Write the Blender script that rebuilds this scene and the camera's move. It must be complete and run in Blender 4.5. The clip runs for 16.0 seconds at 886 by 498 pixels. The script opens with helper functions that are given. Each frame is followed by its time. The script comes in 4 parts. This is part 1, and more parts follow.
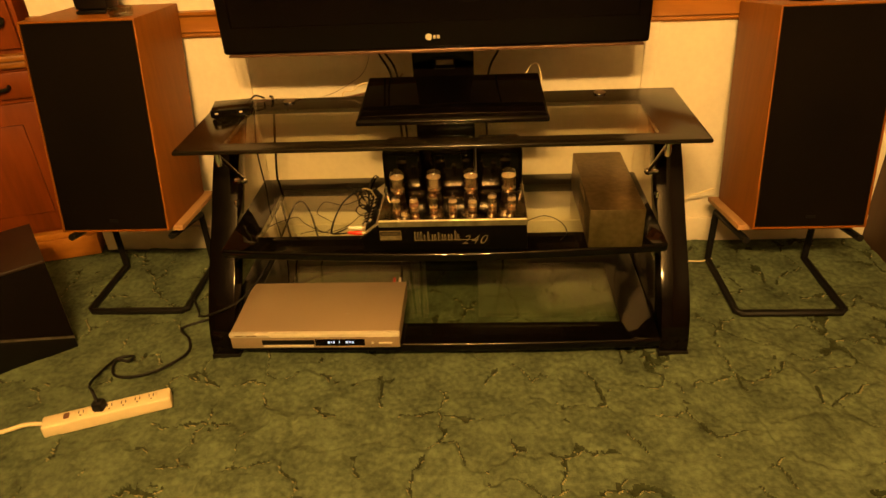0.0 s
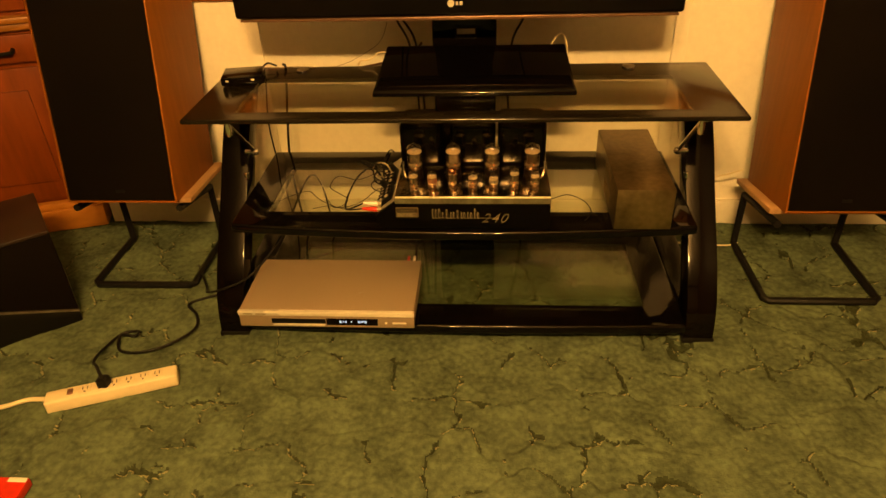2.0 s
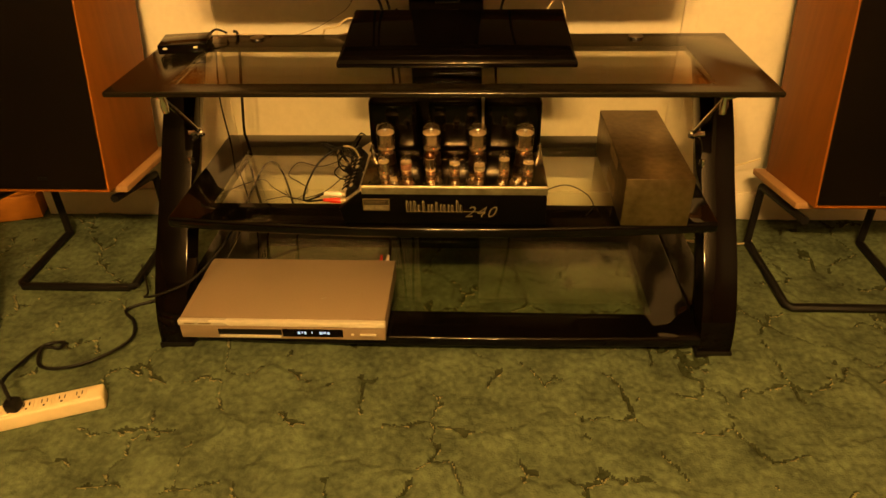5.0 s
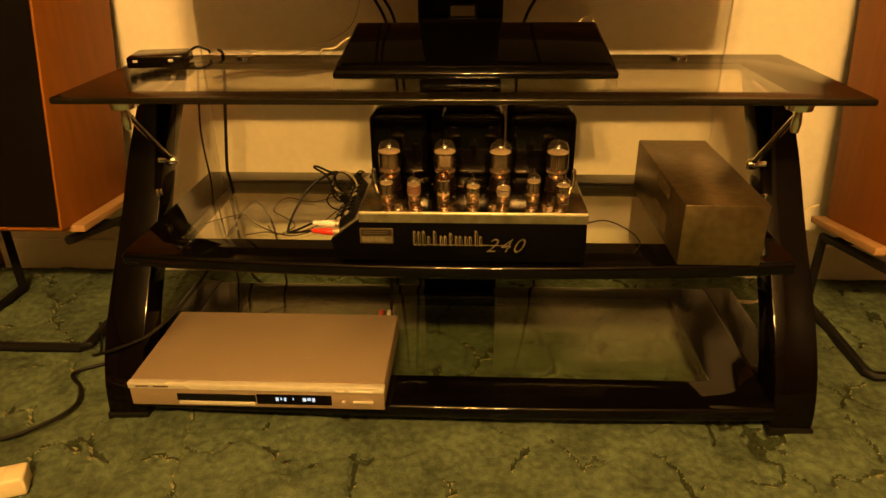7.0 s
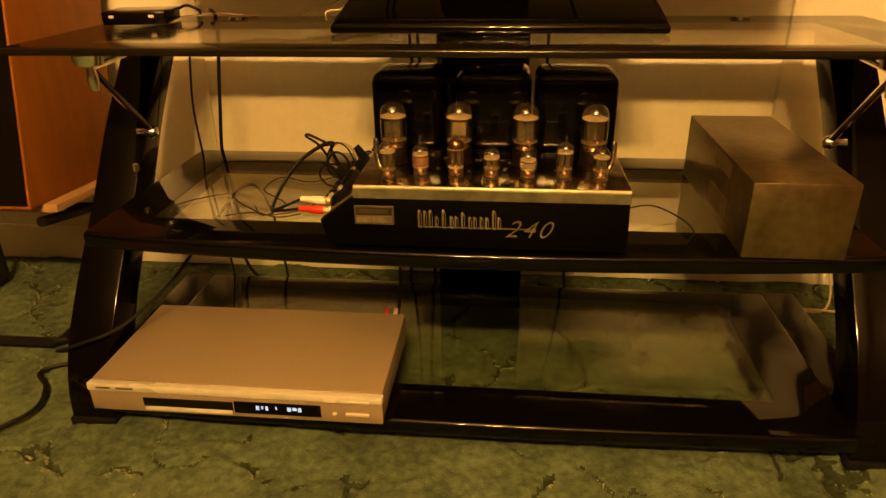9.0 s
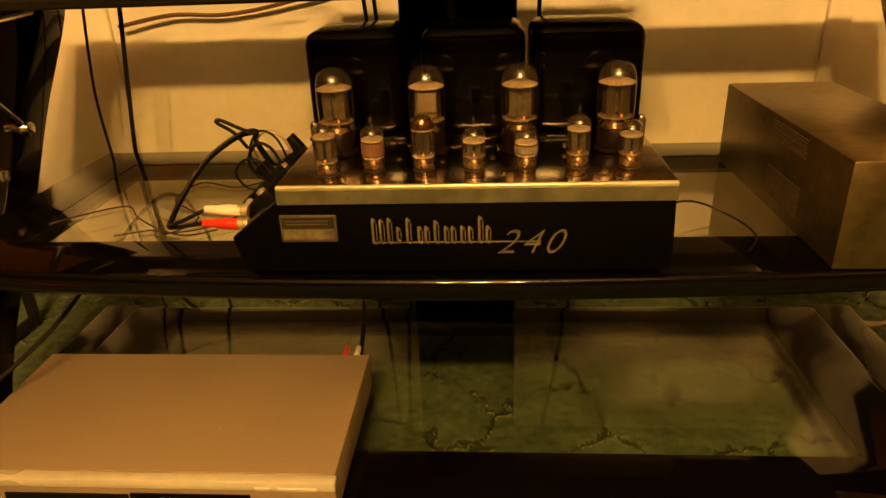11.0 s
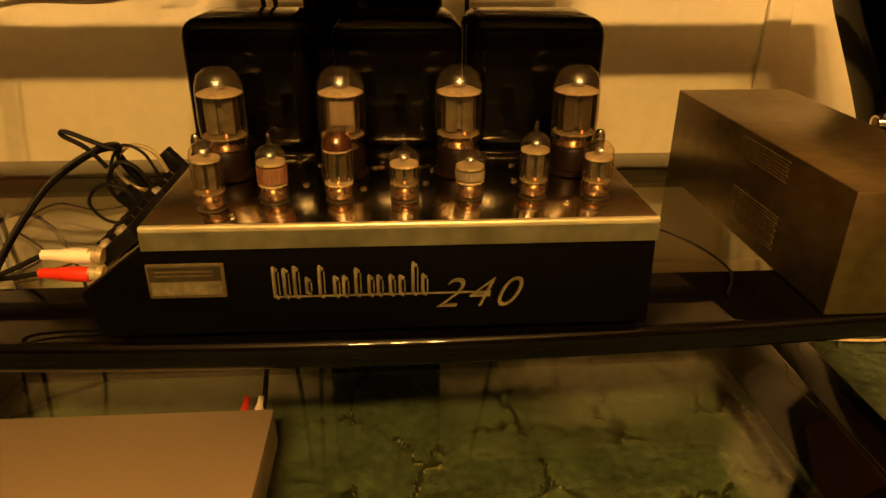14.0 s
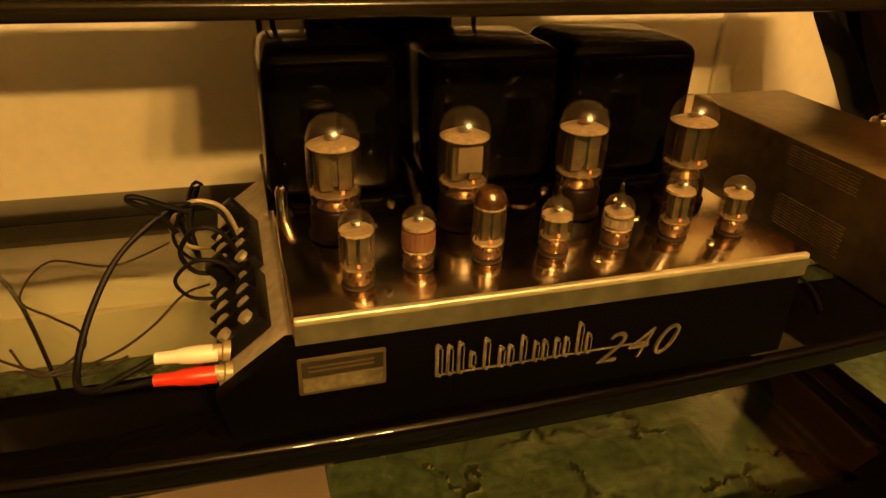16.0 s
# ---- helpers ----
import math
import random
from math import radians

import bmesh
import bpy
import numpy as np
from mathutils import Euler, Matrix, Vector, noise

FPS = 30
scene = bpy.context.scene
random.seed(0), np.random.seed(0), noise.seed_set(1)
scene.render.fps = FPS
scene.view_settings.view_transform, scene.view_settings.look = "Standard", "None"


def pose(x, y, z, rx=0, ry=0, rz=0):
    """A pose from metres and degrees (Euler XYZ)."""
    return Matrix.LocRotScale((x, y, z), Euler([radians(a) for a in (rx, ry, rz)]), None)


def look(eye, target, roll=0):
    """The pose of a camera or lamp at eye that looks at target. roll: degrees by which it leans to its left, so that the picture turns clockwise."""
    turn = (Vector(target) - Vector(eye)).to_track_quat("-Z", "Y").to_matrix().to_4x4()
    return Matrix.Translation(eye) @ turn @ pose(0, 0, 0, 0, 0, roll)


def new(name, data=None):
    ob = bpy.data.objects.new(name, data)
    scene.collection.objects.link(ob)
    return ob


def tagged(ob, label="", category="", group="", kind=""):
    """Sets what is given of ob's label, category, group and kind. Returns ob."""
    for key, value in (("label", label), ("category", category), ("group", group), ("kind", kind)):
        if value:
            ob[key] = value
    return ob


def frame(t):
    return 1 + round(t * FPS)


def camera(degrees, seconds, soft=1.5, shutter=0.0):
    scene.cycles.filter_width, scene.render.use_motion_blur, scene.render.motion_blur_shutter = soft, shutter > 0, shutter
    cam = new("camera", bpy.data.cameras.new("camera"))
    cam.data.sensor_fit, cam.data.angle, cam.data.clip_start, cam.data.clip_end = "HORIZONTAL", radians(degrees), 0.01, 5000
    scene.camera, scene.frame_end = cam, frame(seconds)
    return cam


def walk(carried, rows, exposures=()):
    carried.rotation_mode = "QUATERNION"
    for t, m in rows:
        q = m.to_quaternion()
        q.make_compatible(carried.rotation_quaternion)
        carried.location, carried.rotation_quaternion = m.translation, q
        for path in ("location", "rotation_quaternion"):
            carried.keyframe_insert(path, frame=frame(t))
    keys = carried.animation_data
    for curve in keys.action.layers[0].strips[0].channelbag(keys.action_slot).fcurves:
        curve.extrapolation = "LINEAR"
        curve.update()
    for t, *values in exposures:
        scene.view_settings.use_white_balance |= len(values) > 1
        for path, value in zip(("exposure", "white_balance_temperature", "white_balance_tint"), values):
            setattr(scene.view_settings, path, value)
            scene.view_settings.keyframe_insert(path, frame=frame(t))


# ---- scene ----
cam = camera(66.1, 16.0)
PATH = [
    (0, (0.101, -1.399, 1.179), (-0.014, 0.31, 0.145), -2.9),
    (0.5, (0.099, -1.39, 1.187), (-0.017, 0.308, 0.137), -2.9),
    (1, (0.088, -1.389, 1.191), (-0.016, 0.32, 0.156), -2.7),
    (1.5, (0.085, -1.381, 1.171), (-0.002, 0.317, 0.118), -2.3),
    (2, (0.073, -1.34, 1.146), (-0.065, 0.332, 0.057), -2.2),
    (2.5, (0.085, -1.275, 1.134), (-0.054, 0.389, 0.035), -1.6),
    (3, (0.105, -1.249, 1.121), (-0.025, 0.409, 0.01), -0.7),
    (3.5, (0.106, -1.237, 1.114), (-0.018, 0.411, -0.013), -0.7),
    (4, (0.097, -1.22, 1.101), (-0.022, 0.424, -0.031), -1.0),
    (6.5, (0.043, -0.984, 0.855), (-0.015, 0.779, -0.089), -0.8),
    (7, (0.038, -0.962, 0.82), (-0.057, 0.834, -0.053), -0.6),
    (7.5, (0.051, -0.931, 0.812), (-0.097, 0.868, -0.049), 0.5),
    (8, (0.062, -0.907, 0.779), (-0.145, 0.889, -0.078), 0.4),
    (10.5, (0.048, -0.619, 0.634), (-0.092, 1.194, -0.199), -2.4),
    (11, (0.049, -0.568, 0.613), (-0.095, 1.246, -0.217), -2.3),
    (11.5, (0.043, -0.529, 0.6), (-0.069, 1.284, -0.236), -1.1),
    (12, (0.05, -0.497, 0.593), (-0.021, 1.315, -0.25), -0.4),
    (12.5, (0.051, -0.47, 0.6), (-0.013, 1.353, -0.221), -0.5),
    (13, (0.046, -0.452, 0.603), (-0.007, 1.352, -0.257), -0.6),
    (13.5, (0.041, -0.441, 0.602), (0.049, 1.352, -0.283), 0.4),
    (14, (0.03, -0.431, 0.598), (0.153, 1.372, -0.258), 0.4),
    (14.5, (-0.009, -0.427, 0.625), (0.224, 1.387, -0.183), -0.2),
    (15, (-0.051, -0.404, 0.62), (0.261, 1.364, -0.26), -1.7),
    (15.5, (-0.091, -0.37, 0.626), (0.321, 1.374, -0.26), -0.7),
    (16, (-0.156, -0.335, 0.632), (0.374, 1.353, -0.303), 2.1),
]
walk(cam, [(t, look(eye, target, roll)) for t, eye, target, roll in PATH], [(0, 0.0), (3.5, -0.06), (8, -0.05), (11, -0.08), (13, -0.15), (16, -0.15)])

# ---- light ----
world = bpy.data.worlds.new("world")
scene.world = world
world.use_nodes = True
world.node_tree.nodes["Background"].inputs[0].default_value = (1.0, 0.62, 0.28, 1)
world.node_tree.nodes["Background"].inputs[1].default_value = 0.01
LAMP_COLOUR = (1.0, 0.53, 0.140, 1)
LAMP_STRENGTH = 1440.0
LAMP = (0.03, -1.95, 2.03)

WALL_Y = 0.59
SHELF_Z, DVD_Z, TOP_Z = 0.330, 0.068, 0.578


# ---- materials ----
def material(name, colour, rough=0.5, metal=0.0, grain=60.0, vary=0.15, blotch=5.0, bump=0.0, bump_scale=200.0, coat=0.0, dark=None, stretch=(1, 1, 1), spec=0.5):
    m = bpy.data.materials.new(name)
    m.use_nodes = True
    n, l = m.node_tree.nodes, m.node_tree.links
    p = n["Principled BSDF"]
    p.inputs["Roughness"].default_value = rough
    p.inputs["Metallic"].default_value = metal
    p.inputs["Coat Weight"].default_value = coat
    p.inputs["Specular IOR Level"].default_value = spec
    at = n.new("ShaderNodeTexCoord")
    mp = n.new("ShaderNodeMapping")
    mp.inputs["Scale"].default_value = stretch
    l.new(at.outputs["Object"], mp.inputs[0])
    fine, broad = n.new("ShaderNodeTexNoise"), n.new("ShaderNodeTexNoise")
    fine.inputs["Scale"].default_value, broad.inputs["Scale"].default_value = grain, blotch
    fine.inputs["Detail"].default_value = 4
    for t in (fine, broad):
        l.new(mp.outputs[0], t.inputs["Vector"])
    mix = n.new("ShaderNodeMath")
    mix.operation = "MULTIPLY_ADD"
    l.new(fine.outputs["Fac"], mix.inputs[0])
    mix.inputs[1].default_value = 0.5
    half = n.new("ShaderNodeMath")
    half.operation = "MULTIPLY"
    l.new(broad.outputs["Fac"], half.inputs[0])
    half.inputs[1].default_value = 0.5
    l.new(half.outputs[0], mix.inputs[2])
    ramp = n.new("ShaderNodeValToRGB")
    lo = dark or [c * (1 - 2 * vary) for c in colour]
    hi = [min(1, c * (1 + vary)) for c in colour]
    ramp.color_ramp.elements[0].position, ramp.color_ramp.elements[1].position = 0.3, 0.7
    ramp.color_ramp.elements[0].color, ramp.color_ramp.elements[1].color = (*lo, 1), (*hi, 1)
    l.new(mix.outputs[0], ramp.inputs[0])
    l.new(ramp.outputs[0], p.inputs["Base Color"])
    rr = n.new("ShaderNodeMapRange")
    l.new(broad.outputs["Fac"], rr.inputs[0])
    rr.inputs[3].default_value, rr.inputs[4].default_value = max(0.0, rough * 0.8), min(1.0, rough * 1.2)
    l.new(rr.outputs[0], p.inputs["Roughness"])
    if bump:
        b, t = n.new("ShaderNodeBump"), n.new("ShaderNodeTexNoise")
        t.inputs["Scale"].default_value = bump_scale
        l.new(mp.outputs[0], t.inputs["Vector"])
        l.new(t.outputs["Fac"], b.inputs["Height"])
        b.inputs["Strength"].default_value, b.inputs["Distance"].default_value = bump, 0.002
        l.new(b.outputs[0], p.inputs["Normal"])
    return m


def clear(name, tint, gloss=1.0, ior=1.5, rough=0.02):
    """Thin clear glass: tinted passage and a Fresnel gloss."""
    m = bpy.data.materials.new(name)
    m.use_nodes = True
    n, l = m.node_tree.nodes, m.node_tree.links
    n.remove(n["Principled BSDF"])
    thru, shine, mix, f = n.new("ShaderNodeBsdfTransparent"), n.new("ShaderNodeBsdfGlossy"), n.new("ShaderNodeMixShader"), n.new("ShaderNodeLayerWeight")
    thru.inputs[0].default_value = (*tint, 1)
    shine.inputs["Roughness"].default_value = rough
    shine.inputs[0].default_value = (gloss, gloss, gloss, 1)
    f.inputs[0].default_value = 0.5
    power, scale = n.new("ShaderNodeMath"), n.new("ShaderNodeMath")
    power.operation, scale.operation = "POWER", "MULTIPLY_ADD"
    power.inputs[1].default_value = 4.5
    bare = ((ior - 1) / (ior + 1)) ** 2
    scale.inputs[1].default_value, scale.inputs[2].default_value = 1 - bare, bare
    l.new(f.outputs["Facing"], power.inputs[0])
    l.new(power.outputs[0], scale.inputs[0])
    l.new(scale.outputs[0], mix.inputs[0])
    l.new(thru.outputs[0], mix.inputs[1])
    l.new(shine.outputs[0], mix.inputs[2])
    l.new(mix.outputs[0], n["Material Output"].inputs[0])
    return m


def glow(name, colour, strength):
    m = bpy.data.materials.new(name)
    m.use_nodes = True
    p = m.node_tree.nodes["Principled BSDF"]
    p.inputs["Base Color"].default_value = (*colour[:3], 1)
    p.inputs["Emission Color"].default_value = (*colour[:3], 1)
    p.inputs["Emission Strength"].default_value = strength
    return m


PAINT = material("wall_paint", (0.86, 0.79, 0.64), 0.55, vary=0.04, bump=0.15, bump_scale=90)
CEILING = material("ceiling_paint", (0.52, 0.46, 0.37), 0.8, vary=0.06)
OAK = material("varnished_oak", (0.36, 0.135, 0.016), 0.35, grain=40, blotch=4, vary=0.22, stretch=(0.15, 1, 1), bump=0.1, coat=0.1, spec=0.3)
CHERRY = material("red_stained_wood", (0.165, 0.034, 0.003), 0.42, grain=30, blotch=3, vary=0.3, stretch=(1, 1, 0.15), spec=0.2)
WALNUT = material("walnut_veneer", (0.245, 0.078, 0.005), 0.5, grain=50, blotch=4, vary=0.13, stretch=(1, 1, 0.12), bump=0.05, spec=0.2)
PLYWOOD = material("pale_plywood", (0.36, 0.20, 0.08), 0.6, grain=60, vary=0.15, stretch=(1, 0.2, 1))
CLOTH = material("black_grille_cloth", (0.0045, 0.003, 0.002), 0.95, grain=300, vary=0.3, bump=0.4, bump_scale=900, spec=0.06)
GLOSS = material("black_gloss_lacquer", (0.002, 0.0015, 0.0015), 0.05, grain=30, vary=0.2, spec=0.3)
BORDER = material("black_backed_glass", (0.010, 0.0075, 0.0035), 0.16, grain=30, vary=0.2, spec=0.3)
LEGPAINT = material("black_leg_lacquer", (0.003, 0.002, 0.0016), 0.09, grain=30, vary=0.2, spec=0.18)
BLACK = material("black_plastic", (0.004, 0.0035, 0.003), 0.38, grain=80, vary=0.2, spec=0.25)
RUBBER = material("black_rubber", (0.005, 0.0042, 0.0035), 0.55, grain=80, vary=0.2, spec=0.25)
ENAMEL = material("black_enamel", (0.0016, 0.0013, 0.0012), 0.11, grain=40, vary=0.25, bump=0.02, bump_scale=60, spec=0.13)
SATIN = material("satin_black_panel", (0.0015, 0.0013, 0.0012), 0.45, grain=120, vary=0.25, spec=0.04)
SCREEN = material("dark_screen", (0.003, 0.002, 0.002), 0.15, grain=10, vary=0.1, spec=0.15)
CHROME = material("worn_chrome", (0.58, 0.49, 0.36), 0.14, 1.0, grain=50, vary=0.12, blotch=14, bump=0.02, bump_scale=120)
LIP = material("dull_plating", (0.42, 0.37, 0.28), 0.33, 0.9, grain=60, blotch=25, vary=0.25)
BRIGHT = material("polished_chrome", (0.85, 0.82, 0.78), 0.16, 1.0, vary=0.05)
STEEL = material("dull_cage_steel", (0.27, 0.20, 0.105), 0.36, 0.95, grain=70, blotch=11, vary=0.20, bump=0.04, bump_scale=150)
SLOTLIGHT = material("slot_light_brass", (0.31, 0.23, 0.12), 0.4, 0.75, grain=200, blotch=40, vary=0.3)
ALLOY = material("dull_aluminium_side", (0.50, 0.43, 0.32), 0.42, 0.5, grain=120, blotch=20, vary=0.2)
ANODE = material("pale_frosted_anode", (0.150, 0.128, 0.092), 0.34, 0.55, grain=200, blotch=70, vary=0.3)
SCREWHEAD = material("nickel_screw", (0.74, 0.65, 0.49), 0.30, 0.75, vary=0.12)
PLATED = material("brushed_silver_lid", (0.33, 0.25, 0.165), 0.45, 0.25, grain=300, blotch=3, vary=0.06, bump=0.05, bump_scale=800)
TRIM = material("silver_trim", (0.76, 0.70, 0.58), 0.28, 0.3, vary=0.06)
IVORY = material("ivory_plastic", (0.78, 0.66, 0.42), 0.45, vary=0.05, grain=40)
WHITE = material("white_plastic", (0.80, 0.74, 0.62), 0.4, vary=0.05)
RED = material("red_plastic", (0.65, 0.03, 0.01), 0.35, vary=0.1)
LOWBOUNCE = material("low_bounce_wall", (0.055, 0.026, 0.011), 0.5, grain=20, blotch=2, vary=0.3, stretch=(1, 1, 0.1))
BROWN = material("dark_brown_veneer", (0.020, 0.009, 0.004), 0.5, grain=40, vary=0.3, stretch=(1, 0.15, 1))
MICA = material("mica_and_getter", (0.66, 0.575, 0.44), 0.42, 0.35, vary=0.2, grain=400, blotch=120)
AMBERCAP = material("amber_getter", (0.22, 0.085, 0.03), 0.18, 0.8, vary=0.2)
PLATE = material("grey_anode", (0.12, 0.092, 0.060), 0.28, 0.75, vary=0.25)
COPPER = material("glint_copper", (0.50, 0.24, 0.10), 0.35, 0.8, vary=0.2)
BAKELITE = material("brown_bakelite", (0.007, 0.003, 0.0018), 0.45, vary=0.3, spec=0.12)
DULLMICA = material("smoked_mica", (0.34, 0.27, 0.18), 0.35, 0.4, vary=0.25, grain=400, blotch=120)
# copper tint with the valve foot's warm glow put into the colour
STEM = material("copper_glow_stem", (0.25, 0.145, 0.080), 0.28, 0.75, grain=500, blotch=200, vary=0.45)
DARKCORD = material("dull_brown_cord", (0.030, 0.018, 0.010), 0.6, vary=0.2)
LABELRED = material("faded_red_print", (0.20, 0.09, 0.055), 0.5, vary=0.25)
FROST = material("frosted_print", (0.24, 0.20, 0.15), 0.5, vary=0.25)
BRONZE = material("dark_bronze", (0.16, 0.085, 0.05), 0.35, 0.4, vary=0.15)
GOLD = material("gold_print", (0.42, 0.34, 0.20), 0.45, 0.3, vary=0.12)
DIMGOLD = material("dulled_gold", (0.105, 0.078, 0.036), 0.5, 0.3, grain=150, blotch=40, vary=0.22)
FIELD = material("dark_plate_field", (0.032, 0.025, 0.012), 0.5, 0.2, grain=200, blotch=60, vary=0.3)
PRINT = material("rubbed_gold_print", (0.165, 0.138, 0.078), 0.5, 0.2, grain=260, blotch=60, vary=0.3)
EDGE = material("rubbed_nickel_edge", (0.92, 0.80, 0.56), 0.38, 0.7, grain=60, blotch=20, vary=0.15)
TOPGLASS = clear("smoked_shelf_glass", (0.94, 0.93, 0.85), rough=0.08)
SHELFGLASS = clear("shelf_glass", (0.93, 0.94, 0.86))
TUBEGLASS = clear("tube_glass", (0.93, 0.86, 0.76), ior=1.8, rough=0.24)
ASHGLASS = clear("pressed_glass", (0.80, 0.80, 0.74), ior=1.6)
HEATER = glow("heater_glow", (1.0, 0.30, 0.06), 0.5)
DISPLAY = glow("blue_display", (0.35, 0.55, 1.0), 0.7)
BULB = glow("lit_bulb", LAMP_COLOUR, LAMP_STRENGTH)


CARPET = material("sculpted_green_carpet", (0.104, 0.138, 0.080), 0.95, grain=70, blotch=10, vary=0.34, bump=0.8, bump_scale=260, spec=0.12)
# groove shade and lip light, painted into the pile along the carved lines
GROOVE = material("groove_shade_pile", (0.036, 0.047, 0.023), 0.95, grain=200, vary=0.3, bump=0.5, bump_scale=500, spec=0.1)
LIPLIGHT = material("lip_light_pile", (0.29, 0.28, 0.15), 0.95, grain=200, vary=0.25, bump=0.5, bump_scale=500, spec=0.15)


# ---- building helpers ----
def thing(name, at, label, category, group="", kind=""):
    ob = new(name)
    ob.location = at
    ob.empty_display_size = 0.05
    return tagged(ob, label, category, group, kind)


def root_of(ob):
    while ob.parent:
        ob = ob.parent
    return ob


def mesh_of(name, bm, mat, smooth=40):
    me = bpy.data.meshes.new(name)
    bm.normal_update()
    bm.to_mesh(me)
    bm.free()
    me.materials.append(mat)
    if smooth:
        for p in me.polygons:
            p.use_smooth = True
        me.set_sharp_from_angle(angle=radians(smooth))
    return me


def part(name, bm, mat, parent, label="", smooth=40):
    """Link a bmesh in world coordinates as one mesh under a thing or part."""
    bmesh.ops.translate(bm, verts=bm.verts, vec=-Vector(root_of(parent).location))
    ob = new(name, mesh_of(name, bm, mat, smooth))
    ob.parent = parent
    return tagged(ob, label)


def whole(name, bm, mat, label, category="", kind="", group="", smooth=40):
    """One plain mesh as a thing of its own."""
    return tagged(new(name, mesh_of(name, bm, mat, smooth)), label, category, group, kind)


def box(x0, x1, y0, y1, z0, z1, bevel=0.0, seg=2):
    bm = bmesh.new()
    bmesh.ops.create_cube(bm, size=1)
    bmesh.ops.scale(bm, verts=bm.verts, vec=(x1 - x0, y1 - y0, z1 - z0))
    bmesh.ops.translate(bm, verts=bm.verts, vec=((x0 + x1) / 2, (y0 + y1) / 2, (z0 + z1) / 2))
    if bevel:
        bmesh.ops.bevel(bm, geom=bm.edges[:], offset=bevel, segments=seg, affect="EDGES", profile=0.5)
    return bm


def add(bm, other):
    """Join other into bm."""
    me = bpy.data.meshes.new("join")
    other.to_mesh(me)
    other.free()
    bm.from_mesh(me)
    bpy.data.meshes.remove(me)
    return bm


def moved(bm, m):
    bmesh.ops.transform(bm, verts=bm.verts, matrix=m)
    return bm


def extruded(outline, depth, bevel=0.0, seg=2):
    """A prism from an outline in x and z, reaching from y = 0 to depth."""
    bm = bmesh.new()
    a = [bm.verts.new((x, 0, z)) for x, z in outline]
    b = [bm.verts.new((x, depth, z)) for x, z in outline]
    bm.faces.new(a)
    bm.faces.new(b[::-1])
    for i in range(len(a)):
        j = (i + 1) % len(a)
        bm.faces.new((a[j], a[i], b[i], b[j]))
    bmesh.ops.recalc_face_normals(bm, faces=bm.faces)
    if bevel:
        bmesh.ops.bevel(bm, geom=bm.edges[:], offset=bevel, segments=seg, affect="EDGES", profile=0.5)
    return bm


def lathe(profile, at=(0, 0, 0), seg=20):
    """A turned body about z, from (radius, height) pairs."""
    bm = bmesh.new()
    rings = []
    for r, z in profile:
        if r < 1e-6:
            rings.append([bm.verts.new((at[0], at[1], at[2] + z))])
        else:
            rings.append([bm.verts.new((at[0] + r * math.cos(2 * math.pi * k / seg), at[1] + r * math.sin(2 * math.pi * k / seg), at[2] + z)) for k in range(seg)])
    for p, q in zip(rings, rings[1:]):
        for k in range(seg):
            j = (k + 1) % seg
            if len(p) == 1 and len(q) == 1:
                continue
            if len(p) == 1:
                bm.faces.new((p[0], q[j], q[k]))
            elif len(q) == 1:
                bm.faces.new((p[k], p[j], q[0]))
            else:
                bm.faces.new((p[k], p[j], q[j], q[k]))
    for ring, flip in ((rings[0], True), (rings[-1], False)):
        if len(ring) > 1:
            bm.faces.new(ring[::-1] if flip else ring)
    bmesh.ops.recalc_face_normals(bm, faces=bm.faces)
    return bm


def smooth_line(points, steps=6):
    pts = [Vector(p) for p in points]
    out = []
    for i in range(len(pts) - 1):
        p0, p1, p2, p3 = pts[max(0, i - 1)], pts[i], pts[i + 1], pts[min(len(pts) - 1, i + 2)]
        for k in range(steps):
            t = k / steps
            out.append(0.5 * (2 * p1 + (p2 - p0) * t + (2 * p0 - 5 * p1 + 4 * p2 - p3) * t * t + (3 * p1 - p0 - 3 * p2 + p3) * t ** 3))
    return out + [pts[-1]]


def tube(points, r, seg=8, steps=6, straight=False):
    """A round cord or rod along points."""
    line = [Vector(p) for p in points] if straight else smooth_line(points, steps)
    bm = bmesh.new()
    rings = []
    side = None
    for i, p in enumerate(line):
        ahead = (line[min(i + 1, len(line) - 1)] - line[max(i - 1, 0)]).normalized()
        if side is None:
            side = ahead.orthogonal().normalized()
        side = (side - ahead * side.dot(ahead)).normalized()
        up = ahead.cross(side)
        rings.append([bm.verts.new(p + r * (math.cos(2 * math.pi * k / seg) * side + math.sin(2 * math.pi * k / seg) * up)) for k in range(seg)])
    for a, b in zip(rings, rings[1:]):
        for k in range(seg):
            j = (k + 1) % seg
            bm.faces.new((a[k], a[j], b[j], b[k]))
    bm.faces.new(rings[0][::-1])
    bm.faces.new(rings[-1])
    bmesh.ops.recalc_face_normals(bm, faces=bm.faces)
    return bm


